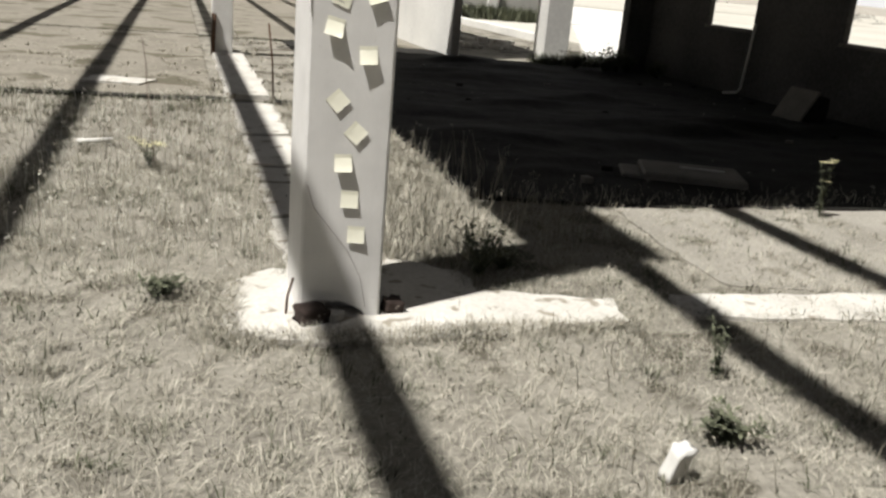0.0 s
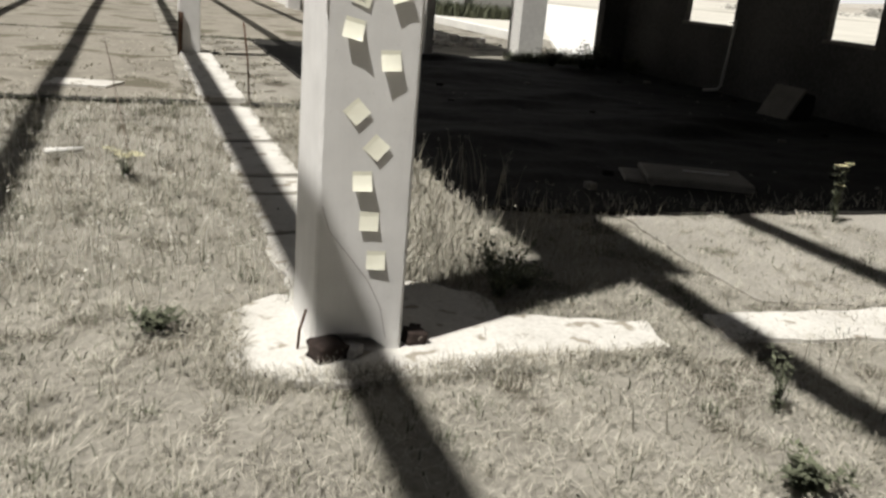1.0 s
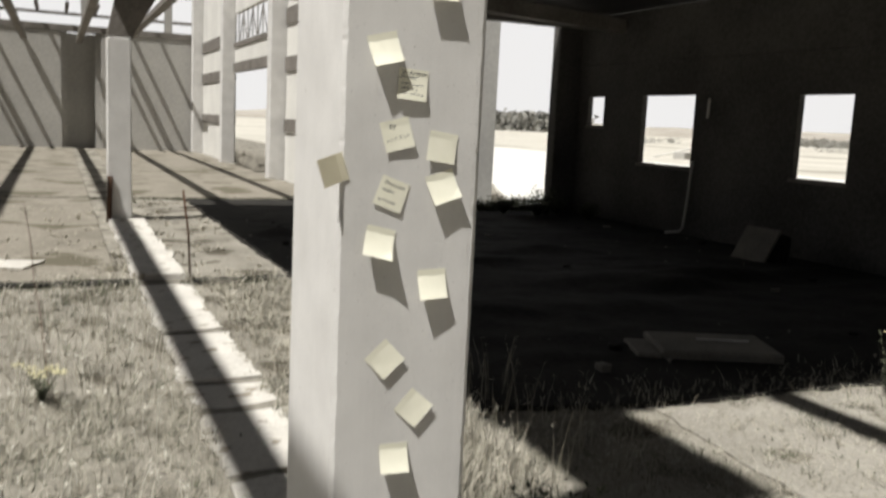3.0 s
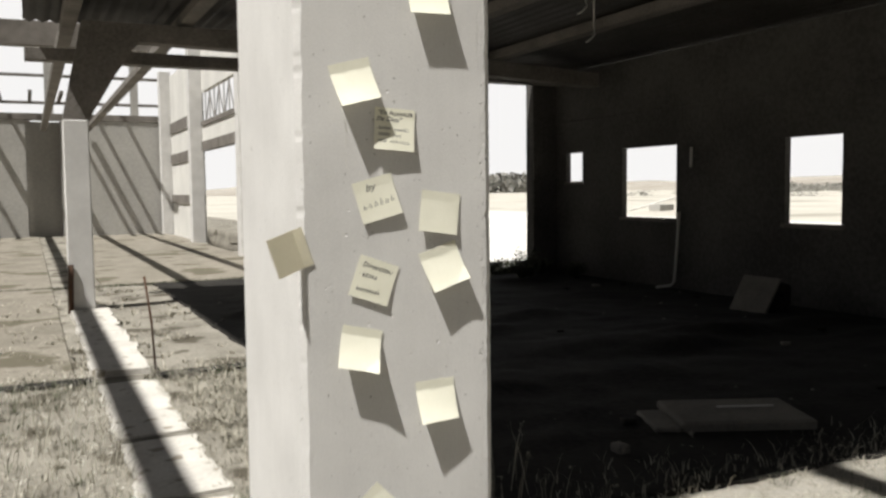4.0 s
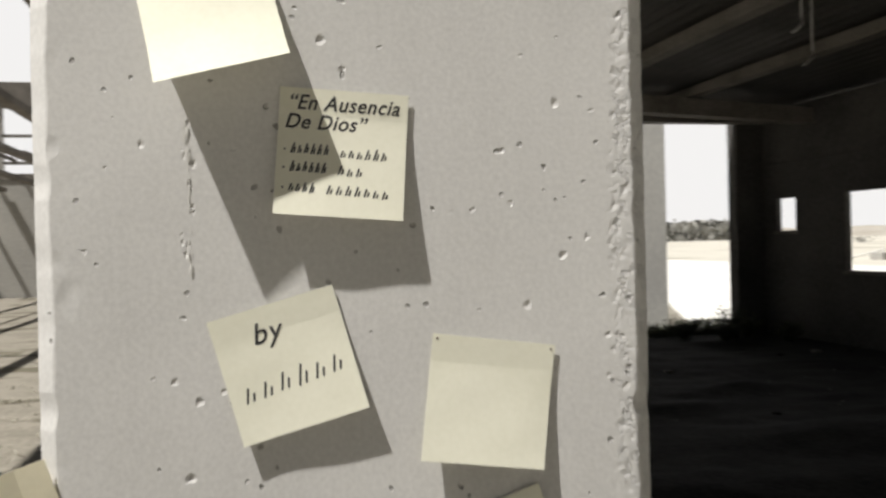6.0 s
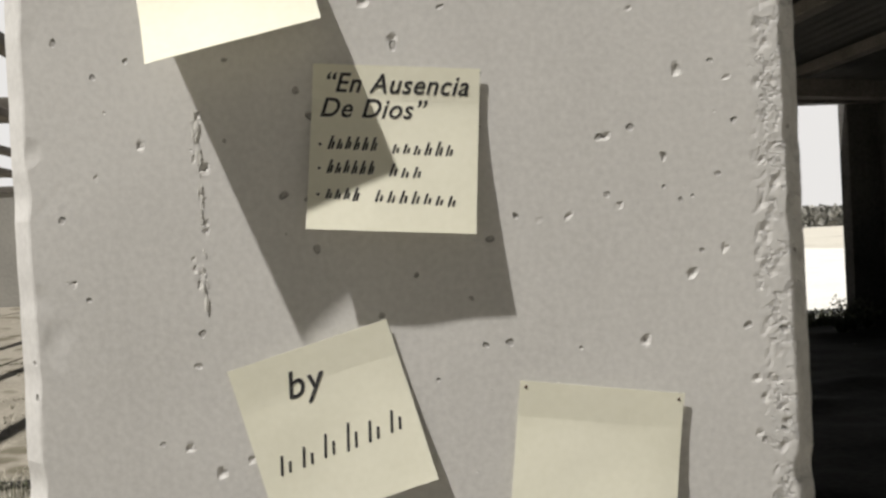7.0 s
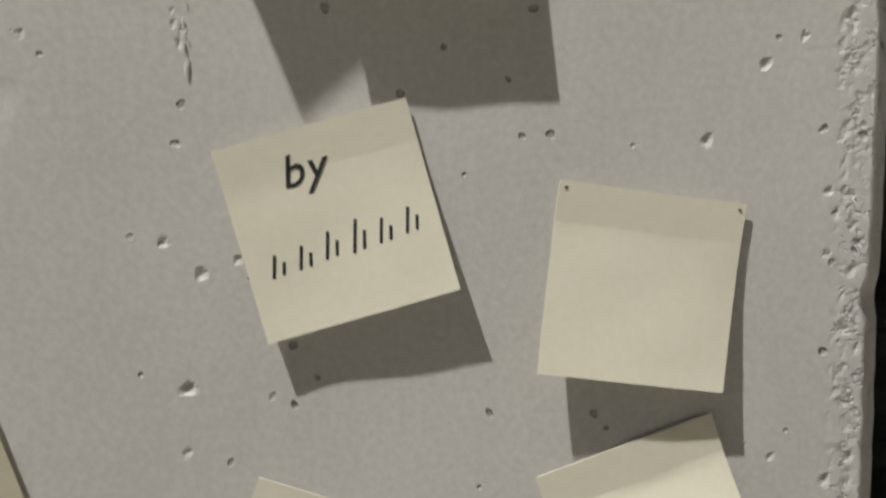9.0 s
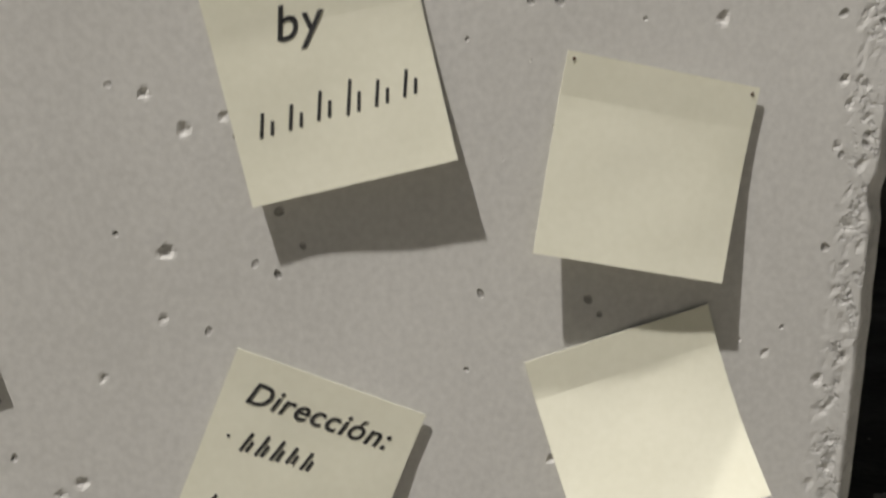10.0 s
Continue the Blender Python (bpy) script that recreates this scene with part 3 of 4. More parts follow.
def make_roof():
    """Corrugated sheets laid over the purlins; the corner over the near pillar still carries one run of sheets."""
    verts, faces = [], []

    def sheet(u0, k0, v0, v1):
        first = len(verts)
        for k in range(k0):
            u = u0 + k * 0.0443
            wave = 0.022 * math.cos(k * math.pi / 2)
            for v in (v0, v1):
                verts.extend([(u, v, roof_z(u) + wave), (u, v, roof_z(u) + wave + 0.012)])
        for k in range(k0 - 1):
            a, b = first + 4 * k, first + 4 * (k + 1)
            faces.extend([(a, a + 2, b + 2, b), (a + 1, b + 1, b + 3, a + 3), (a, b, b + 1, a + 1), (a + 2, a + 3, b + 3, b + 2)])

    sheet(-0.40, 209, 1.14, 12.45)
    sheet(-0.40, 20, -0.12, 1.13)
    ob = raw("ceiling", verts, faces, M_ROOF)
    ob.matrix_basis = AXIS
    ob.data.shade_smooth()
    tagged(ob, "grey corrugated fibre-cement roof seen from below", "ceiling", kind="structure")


make_roof()

# column at the open end and the row of columns farther off
def column(u, v, w, h, material, label):
    bm = bmesh.new()
    add_box(bm, u - w / 2, u + w / 2, v - w / 2, v + w / 2, -0.3, h, bevel=0.015)
    tagged(finish("column", bm, material, m=AXIS), label, "column", "concrete columns of the shed")


column(7.05, 13.75, 0.56, 3.9, M_WHITE, "pale concrete column at the open end of the roof")
for v in (20.0, 27.0, 33.6):
    column(4.45, v, 0.42, 6.2, M_CONC, "tall pale concrete column of the ruined aisle")

# white infill panels with grey rails between the far columns
def infill(v0, v1, panels):
    ob = empty("infill_panel", AXIS @ pose(4.62, v0, 0), "whitewashed infill wall between tall columns", "wall panel", "infill panels")
    for z0, z1, m in panels:
        bm = bmesh.new()
        add_box(bm, 0 if m == M_WHITE else -0.04, 0.16, 0.0, v1 - v0, z0, z1)
        part("panel" if m == M_WHITE else "rail", bm, m, ob)


RAILED = [(-0.2, 1.18, M_WHITE), (1.18, 1.50, M_BEAM), (1.50, 2.66, M_WHITE), (2.66, 3.02, M_BEAM), (3.02, 3.80, M_WHITE), (3.80, 4.20, M_BEAM), (4.20, 6.0, M_WHITE)]
infill(13.0, 19.7, RAILED)
infill(27.3, 33.3, RAILED)
infill(20.3, 26.7, [(2.88, 3.17, M_BEAM), (3.17, 3.66, M_WHITE), (3.66, 3.80, M_BEAM), (4.72, 6.0, M_WHITE)])


def lattice():
    """Steel glazing bars left over the open bay."""
    ob = empty("window_lattice", AXIS @ pose(4.66, 20.3, 3.80), "bare steel glazing bars over the open bay", "window lattice")
    for k in range(9):
        a = 0.35 + 0.7 * k
        bm = bmesh.new()
        add_box(bm, -0.02, 0.02, a - 0.018, a + 0.018, 0.0, 0.92)
        part("glazing_bar", bm, M_FARWALL, ob)
        if k % 2:
            for d in (-0.55, 0.55):
                part("brace", tube([(0, a, 0.86), (0, a + d, 0.06)], 0.016, sides=6), M_BEAM, ob)


lattice()

# far end wall with its open clerestory
# added battens, not seen themselves; they cast the stripes on the end wall
for k in range(16):
    u = -12.0 + 0.98 * k
    tagged(box_part("stripe_batten", (u - 0.06, u + 0.06, 31.2, 34.28, 5.002, 5.10), M_BEAM, m=AXIS), "added bare batten on the clerestory rail, casting a stripe on the wall", "batten", "roof battens")


def far_wall():
    bm = bmesh.new()
    add_box(bm, -26, -0.45, 34.0, 34.3, -0.3, 4.30)
    add_box(bm, 0.95, 4.7, 34.0, 34.3, -0.3, 4.30)
    add_box(bm, -0.45, 0.95, 34.9, 35.2, -0.3, 4.30)
    add_box(bm, -0.45, -0.25, 34.3, 34.9, -0.3, 4.30)
    add_box(bm, 0.75, 0.95, 34.3, 34.9, -0.3, 4.30)
    tagged(finish("wall_far", bm, M_FARWALL, m=AXIS), "pale grey rendered end wall with a recessed bay", "wall", kind="structure")
    for u in (-14.6, -11.6, -8.6, -5.6, -2.6, 0.4, 3.4):
        tagged(box_part("clerestory_post", (u - 0.14, u + 0.14, 34.02, 34.28, 4.555, 7.0), M_FARWALL, m=AXIS), "short grey post of the open clerestory", "post", "clerestory posts")
    tagged(box_part("roof_beam", (-26, 4.7, 33.96, 34.34, 4.304, 4.55), M_BEAM, m=AXIS, bevel=0.01), "dark ring beam along the top of the end wall", "roof beam")
    tagged(box_part("clerestory_rail", (-26, 4.7, 34.08, 34.22, 4.90, 5.0), M_BEAM, m=AXIS), "thin rail through the open clerestory", "rail")
    tagged(box_part("clerestory_rail", (-26, 4.7, 34.08, 34.22, 5.9, 6.0), M_BEAM, m=AXIS), "thin rail through the open clerestory", "rail")
    tagged(box_part("roof_beam", (-26, 4.7, 33.9, 34.5, 7.0, 7.9), M_BEAM, m=AXIS, bevel=0.02), "heavy dark beam above the far end wall", "roof beam")


far_wall()

# old floor slabs beyond the grass, with open joints
def floor_panels():
    base = tagged(box_part("floor", (-26, 4.6, 6.4, 34, -0.3, -0.075), M_SOIL, m=AXIS), "old concrete floor slabs with open grassy joints", "floor", kind="structure")
    for j, (v0, v1) in enumerate(((6.45, 14.3), (14.42, 20.0), (20.12, 26.0), (26.12, 33.95))):
        for u0, u1 in ((-21, -15.9), (-15.8, -10.7), (-10.6, -5.5), (-5.4, -0.12), (0.66, 4.4)):
            if u0 > 0 and j == 0:
                continue
            bm = bmesh.new()
            add_box(bm, u0, u1, v0, v1, -0.2, -0.004 + 0.012 * random.Random(int(u0 * 7 + v0)).random(), bevel=0.012)
            part("slab", bm, M_FARSLAB, base)


M_FARSLAB = mat("dusty_floor_concrete", (0.17, 0.155, 0.125), (0.31, 0.285, 0.24), 0.9, 16, 0.95, 0.5, 0.01, spots=((0.12, 0.108, 0.078), 0.9, 0.46))
floor_panels()
# dark strip laid on top, painting the shade of the open gap
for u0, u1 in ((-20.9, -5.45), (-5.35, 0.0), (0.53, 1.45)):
    slab("joint_shade_strip", [(u0, 6.24), (u1, 6.26), (u1, 6.43), (u0, 6.42)], -0.001, "dark strip laid for the shaded gap before the floor slabs", AXIS, 0.1, M_FLOOR, "soil")
slab("pavement", [(7.75, 13.3), (30, 13.3), (30, 60), (27.8, 60)], 0.022, "sunlit white concrete yard behind the shed", AXIS, 0.2, M_WHITE)
# pale boundary wall of the yard, with a strip of weeds at its foot (grown further down)
tagged(box_part("wall_yard", (7.9, 13.9, 29.5, 29.75, -0.3, 4.2), M_FARWALL, m=AXIS), "pale grey rendered wall across the yard", "wall", kind="structure")
for u in (8.4, 11.2):
    tagged(box_part("column", (u - 0.2, u + 0.2, 29.3, 29.497, -0.3, 4.2), M_CONC, m=AXIS, bevel=0.015), "flat pale pier on the yard wall", "column")


# pale stubble plain beyond the shed
slab_outline = [(10.2, -60), (420, -120), (420, 420), (-60, 420), (-60, 64), (10.2, 64)]
me_field = raw("field", [(x, y, 0.012) for x, y in slab_outline] + [(x, y, -0.3) for x, y in slab_outline],
               [tuple(range(6))] + [(k, k + 6, (k + 1) % 6 + 6, (k + 1) % 6) for k in range(6)], M_FIELD)
me_field.matrix_basis = AXIS
tagged(me_field, "pale sunlit stubble plain behind the shed", "field", kind="structure")


def scrub(name, n, place, size, seed, label):
    """Far bushes, each a loose clump of leaf faces."""
    rnd = random.Random(seed)
    verts, faces = [], []
    for _ in range(n):
        x, y = place(rnd)
        h = size * rnd.uniform(0.4, 1.0)
        for _k in range(40):
            c = Vector((x + rnd.gauss(0, h * 0.7), y + rnd.gauss(0, h * 0.7), h * rnd.random() ** 1.3))
            k = len(verts)
            e = h * 0.22
            verts += [tuple(c + Vector((rnd.uniform(-e, e), rnd.uniform(-e, e), rnd.uniform(-e, e) + 0.1))) for _j in range(4)]
            faces += [(k, k + 1, k + 2), (k, k + 2, k + 3)]
    tagged(raw(name, verts, faces, M_SHRUB), label, "shrubs", kind="stuff")


def ring(r0, r1, a0, a1):
    def place(rnd):
        r, a = rnd.uniform(r0, r1), radians(rnd.uniform(a0, a1))
        return r * math.cos(a), r * math.sin(a)
    return place


scrub("far_woods", 520, ring(400, 440, 63.3, 74), 8.5, 5, "hazy tree belt far across the plain")
scrub("far_scrub", 260, ring(250, 420, 36, 50.5), 2.6, 6, "low dark scrub along the horizon of the plain")
scrub("far_scrub", 40, ring(120, 250, 22, 60), 1.2, 7, "scattered low bushes on the dry plain")

# low hills on the horizon
def hills():
    verts, faces = [], []
    k = 160
    for i in range(k + 1):
        a = radians(-60 + 200 * i / k)
        h = 7 + 7 * noise.noise((i * 0.08, 1, 0)) + 2.5 * noise.noise((i * 0.35, 7, 0))
        c, s = math.cos(a), math.sin(a)
        verts += [(560 * c, 560 * s, -1), (640 * c, 640 * s, max(1, h)), (760 * c, 760 * s, max(1, h) * 0.9)]
        if i:
            q = 3 * i
            faces += [(q - 3, q, q + 1, q - 2), (q - 2, q + 1, q + 2, q - 1)]
    ob = raw("hill", verts, faces, M_HILL)
    ob.data.shade_smooth()
    tagged(ob, "low dry hills along the horizon", "hill", kind="structure")


hills()


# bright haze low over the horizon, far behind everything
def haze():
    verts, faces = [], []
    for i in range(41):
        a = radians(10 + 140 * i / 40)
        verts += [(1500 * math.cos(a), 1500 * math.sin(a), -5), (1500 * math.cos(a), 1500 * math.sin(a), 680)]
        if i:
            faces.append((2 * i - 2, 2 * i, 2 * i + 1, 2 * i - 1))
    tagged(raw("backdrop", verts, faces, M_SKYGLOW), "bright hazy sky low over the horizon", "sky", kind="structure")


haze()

# ---- things lying and growing about ----
def at_ground(x, y):
    return ground_height(x, y) - 0.03


def in_axis(u, v):
    p = AXIS @ Vector((u, v, 0))
    return p.x, p.y


def to_axis(x, y):
    p = AXIS.inverted() @ Vector((x, y, 0))
    return p.x, p.y


def bare(x, y):
    """Where little or no grass grows: slabs, pad, pillar."""
    u, v = to_axis(x, y)
    j = 0.07 * noise.noise((x * 5, y * 5, 40)) + 0.03 * noise.noise((x * 17, y * 17, 41))
    if 0.06 + j < u < 0.46 + j and 0.5 < v < 11.7:
        return random.random() < 0.985
    if -0.27 + j < x < 0.5 and -0.18 + j < y < 0.55 + j:
        return True
    if 0.3 < x < 1.55 and -0.2 + 0.1 * x + j < y < 0.34 + j:
        return random.random() < 0.985
    if 0.3 < x < 0.84 + j and 0 < y < 0.68 + j:
        return True
    if 2.0 < x < 5.6 and 0.06 + j < y < 0.36 + j:
        return random.random() < 0.8
    return False


def blades(name, n, place, height, width, material, label, seed, lean=0.9, category="grass"):
    rnd = random.Random(seed)
    random.seed(seed)
    verts, faces = [], []
    while n > 0:
        x, y = place(rnd)
        if bare(x, y):
            n -= 0.2
            continue
        n -= 1
        z = at_ground(x, y)
        h = height(rnd, x, y)
        a = rnd.uniform(0, math.tau)
        l = h * rnd.uniform(0.2, lean)
        w = width * rnd.uniform(0.6, 1.4)
        dx, dy = math.cos(a) * l, math.sin(a) * l
        b = a + rnd.uniform(0.6, 2.5)
        wx, wy = math.cos(b) * w / 2, math.sin(b) * w / 2
        s = len(verts)
        verts += [(x - wx, y - wy, z), (x + wx, y + wy, z), (x + dx * 0.4 - wx * 0.8, y + dy * 0.4 - wy * 0.8, z + h * 0.6), (x + dx * 0.4 + wx * 0.8, y + dy * 0.4 + wy * 0.8, z + h * 0.6),
                  (x + dx, y + dy, z + h * rnd.uniform(0.75, 1.0))]
        faces += [(s, s + 1, s + 3, s + 2), (s + 2, s + 3, s + 4)]
    ob = raw(name, verts, faces, material)
    return tagged(ob, label, category, kind="stuff")


def clump(x, y):
    return 0.5 + 0.5 * noise.noise((x * 1.6, y * 1.6, 11)) + 0.35 * noise.noise((x * 5, y * 5, 4))


def near_place(rnd):
    while True:
        x, y = rnd.uniform(-3.2, 4.2), rnd.uniform(-3.2, 3.0)
        u, v = to_axis(x, y)
        if v > 2.0 and u > 1.2 or u > 2.4 and v > 0.3 and rnd.random() < 0.5:
            continue
        if rnd.random() < 0.12 + 1.1 * clump(x, y):
            return x, y


def far_place(rnd):
    while True:
        u, v = rnd.uniform(-9, 0.1), 2 + 4.3 * rnd.random() ** 0.8
        if rnd.random() < 1.5 * clump(u, v) - 0.25:
            return in_axis(u, v)


blades("dry_grass", 42000, near_place, lambda r, x, y: r.uniform(0.012, 0.05) * (0.45 + clump(x, y)), 0.0028, M_STRAW, "matted straw-coloured dry grass", 1, 1.6)
def pad_edge(rnd):
    """Along the ragged rim of the pad and of the strip beside it."""
    k = rnd.random()
    if k < 0.3:
        return -0.31 + rnd.gauss(0, 0.06), rnd.uniform(-0.25, 0.45)
    if k < 0.75:
        x = rnd.uniform(-0.35, 1.65)
        return x, -0.25 + 0.12 * max(0, x - 0.3) + rnd.gauss(0, 0.05)
    return in_axis((0.04 if rnd.random() < 0.5 else 0.49) + rnd.gauss(0, 0.05), rnd.uniform(0.55, 6.3))


blades("dry_grass", 7000, pad_edge, lambda r, x, y: r.uniform(0.03, 0.085), 0.0034, M_STRAW, "dry grass leaning over the concrete rim", 9, 1.5)
blades("green_grass", 2600, lambda r: in_axis(r.uniform(8.0, 13.8), 29.1 + r.gauss(0, 0.2)), lambda r, x, y: r.uniform(0.15, 0.75), 0.06, M_GREEN, "tall weeds at the foot of the yard wall", 10, 0.6)
blades("dry_grass", 15000, far_place, lambda r, x, y: r.uniform(0.02, 0.075) * (0.5 + clump(x, y)), 0.0045, M_STRAW, "straw-coloured dry grass beside the strip", 2, 1.3)
blades("green_grass", 7000, near_place, lambda r, x, y: r.uniform(0.02, 0.075) if clump(x + 7, y) > 0.55 else 0.02, 0.006, M_GREEN, "low green weeds among dry grass", 3, 1.0)
blades("green_grass", 2800, lambda r: in_axis(r.uniform(-9, 1.4), r.gauss(6.24, 0.10)), lambda r, x, y: r.uniform(0.02, 0.10) * (0.3 + clump(x * 2, y)), 0.010, M_GREEN, "weeds grown along the slab edge", 4, 0.8)
blades("green_grass", 2500, lambda r: in_axis(r.uniform(-9, 4.0), r.gauss(14.36, 0.04)), lambda r, x, y: r.uniform(0.02, 0.07), 0.015, M_GREEN, "weeds grown in the open slab joint", 5, 0.8)
blades("dry_grass", 4200, lambda r: in_axis(0.6 + 0.75 * r.random() ** 1.5, r.uniform(0.75, 2.6)), lambda r, x, y: r.uniform(0.05, 0.24) * (0.5 + 0.7 * clump(x, y)), 0.005, M_STRAW, "tall dry grass beside the pillar", 6, 0.8)
blades("dry_grass", 1300, lambda r: in_axis(r.uniform(1.4, 8.4), 1.95 + abs(r.gauss(0, 0.22))), lambda r, x, y: r.uniform(0.02, 0.13), 0.006, M_STRAW, "thin dry grass at the edge of the shade", 7, 0.9)
blades("dry_grass", 1800, lambda r: in_axis(r.uniform(6.4, 8.3), r.uniform(12.5, 13.4)), lambda r, x, y: r.uniform(0.05, 0.28), 0.014, M_GREEN, "weeds at the open end of the shed", 8, 0.7)


def tufts(n, place, count, height, width, spread, material, label, seed):
    """Grass in tufts: blades that fan out from shared roots."""
    rnd = random.Random(seed)
    random.seed(seed)
    verts, faces = [], []
    for _ in range(n):
        cx, cy = place(rnd)
        size = rnd.uniform(0.5, 1.5)
        for _k in range(rnd.randint(*count)):
            a = rnd.uniform(0, math.tau)
            r = spread * size * rnd.random()
            x, y = cx + r * math.cos(a), cy + r * math.sin(a)
            if bare(x, y):
                continue
            z, h = at_ground(x, y), height * size * rnd.uniform(0.4, 1.2)
            a += rnd.uniform(-0.8, 0.8)
            l = h * rnd.uniform(0.3, 1.8)
            dx, dy = l * math.cos(a), l * math.sin(a)
            wx, wy = -math.sin(a) * width / 2, math.cos(a) * width / 2
            s = len(verts)
            verts += [(x - wx, y - wy, z), (x + wx, y + wy, z), (x + dx * 0.45 - wx * 0.8, y + dy * 0.45 - wy * 0.8, z + h * 0.75), (x + dx * 0.45 + wx * 0.8, y + dy * 0.45 + wy * 0.8, z + h * 0.75),
                      (x + dx, y + dy, z + h * rnd.uniform(0.5, 1.0))]
            faces += [(s, s + 1, s + 3, s + 2), (s + 2, s + 3, s + 4)]
    tagged(raw("grass_tufts", verts, faces, material), label, "grass", kind="stuff")


def straw(n, place, seed, label):
    """Fallen straw lying criss-cross."""
    rnd = random.Random(seed)
    random.seed(seed)
    verts, faces = [], []
    for _ in range(n):
        x, y = place(rnd)
        if bare(x, y):
            continue
        z = at_ground(x, y) + rnd.uniform(0.003, 0.022)
        a, l, w = rnd.gauss(0.9, 0.9), rnd.uniform(0.03, 0.12), rnd.uniform(0.0006, 0.0016)
        dx, dy, t = l * math.cos(a), l * math.sin(a), rnd.uniform(-0.012, 0.02)
        wx, wy = -math.sin(a) * w, math.cos(a) * w
        s = len(verts)
        verts += [(x - wx, y - wy, z), (x + wx, y + wy, z), (x + dx / 2 + wx, y + dy / 2 + wy, z + t + 0.006), (x + dx / 2 - wx, y + dy / 2 - wy, z + t + 0.006), (x + dx, y + dy, z + t)]
        faces += [(s, s + 1, s + 2, s + 3), (s + 3, s + 2, s + 4)]
    tagged(raw("straw", verts, faces, M_STRAW), label, "straw", kind="stuff")


straw(75000, near_place, 61, "fallen dry straw matted on the soil")
tufts(2100, near_place, (16, 36), 0.05, 0.0028, 0.05, M_STRAW, "tufts of pale dry grass", 62)
tufts(280, near_place, (12, 30), 0.05, 0.0036, 0.05, M_GREEN, "tufts of dull green grass", 63)
tufts(620, far_place, (12, 26), 0.06, 0.0045, 0.06, M_STRAW, "tufts of dry grass near the strip", 64)
tufts(300, far_place, (10, 22), 0.055, 0.005, 0.07, M_GREEN, "green tufts near the strip", 65)
tufts(700, lambda r: in_axis(r.uniform(-8, 1.4), 6.4 + 7.5 * r.random() ** 1.8), (8, 18), 0.06, 0.012, 0.09, M_STRAW, "dry tufts rooted on the old floor", 66)
tufts(520, lambda r: in_axis(r.uniform(0.62, 1.5), r.uniform(2.2, 6.3)), (14, 26), 0.07, 0.006, 0.06, M_STRAW, "dry grass between strip and shade", 67)


def stalks(n, place, hmin, hmax, seed, label, material=M_STRAW, head=0.012):
    """Standing stems with small seed heads."""
    rnd = random.Random(seed)
    verts, faces = [], []
    for _ in range(n):
        x, y = place(rnd)
        if bare(x, y):
            continue
        z, h = at_ground(x, y), rnd.uniform(hmin, hmax)
        dx, dy = rnd.uniform(-0.3, 0.3) * h, rnd.uniform(-0.3, 0.3) * h
        w = 0.0022
        for wx, wy in ((w, 0), (0, w)):
            s = len(verts)
            verts += [(x - wx, y - wy, z), (x + wx, y + wy, z), (x + dx * 0.45 + wx, y + dy * 0.45 + wy, z + h * 0.6), (x + dx * 0.45 - wx, y + dy * 0.45 - wy, z + h * 0.6), (x + dx, y + dy, z + h)]
            faces += [(s, s + 1, s + 2, s + 3), (s + 3, s + 2, s + 4)]
        for _k in range(5):
            q = Vector((x + dx, y + dy, z + h)) + Vector((rnd.uniform(-1, 1), rnd.uniform(-1, 1), rnd.uniform(-1.5, 1))) * head
            s = len(verts)
            e = head * 0.6
            verts += [tuple(q + Vector((rnd.uniform(-e, e), rnd.uniform(-e, e), rnd.uniform(-e, e)))) for _j in range(3)]
            faces.append((s, s + 1, s + 2))
    tagged(raw("weed_stalks", verts, faces, material), label, "weeds", kind="stuff")


stalks(620, lambda r: in_axis(r.uniform(-4.0, -0.1), r.uniform(0.8, 6.0)), 0.06, 0.22, 21, "pale seed heads on thin dry stems")
stalks(750, lambda r: in_axis(r.uniform(-2.6, 0.0), r.uniform(0.6, 6.1)), 0.05, 0.20, 24, "small white flower heads on thin stems", M_PALEHEAD, 0.017)
stalks(160, lambda r: in_axis(r.uniform(0.6, 1.9), r.uniform(0.9, 3.2)), 0.15, 0.42, 22, "tall pale seed heads beside the pillar")
stalks(200, lambda r: (r.uniform(0.9, 4.0), r.uniform(-2.4, -0.2)), 0.06, 0.2, 23, "short dry stems in the grass")


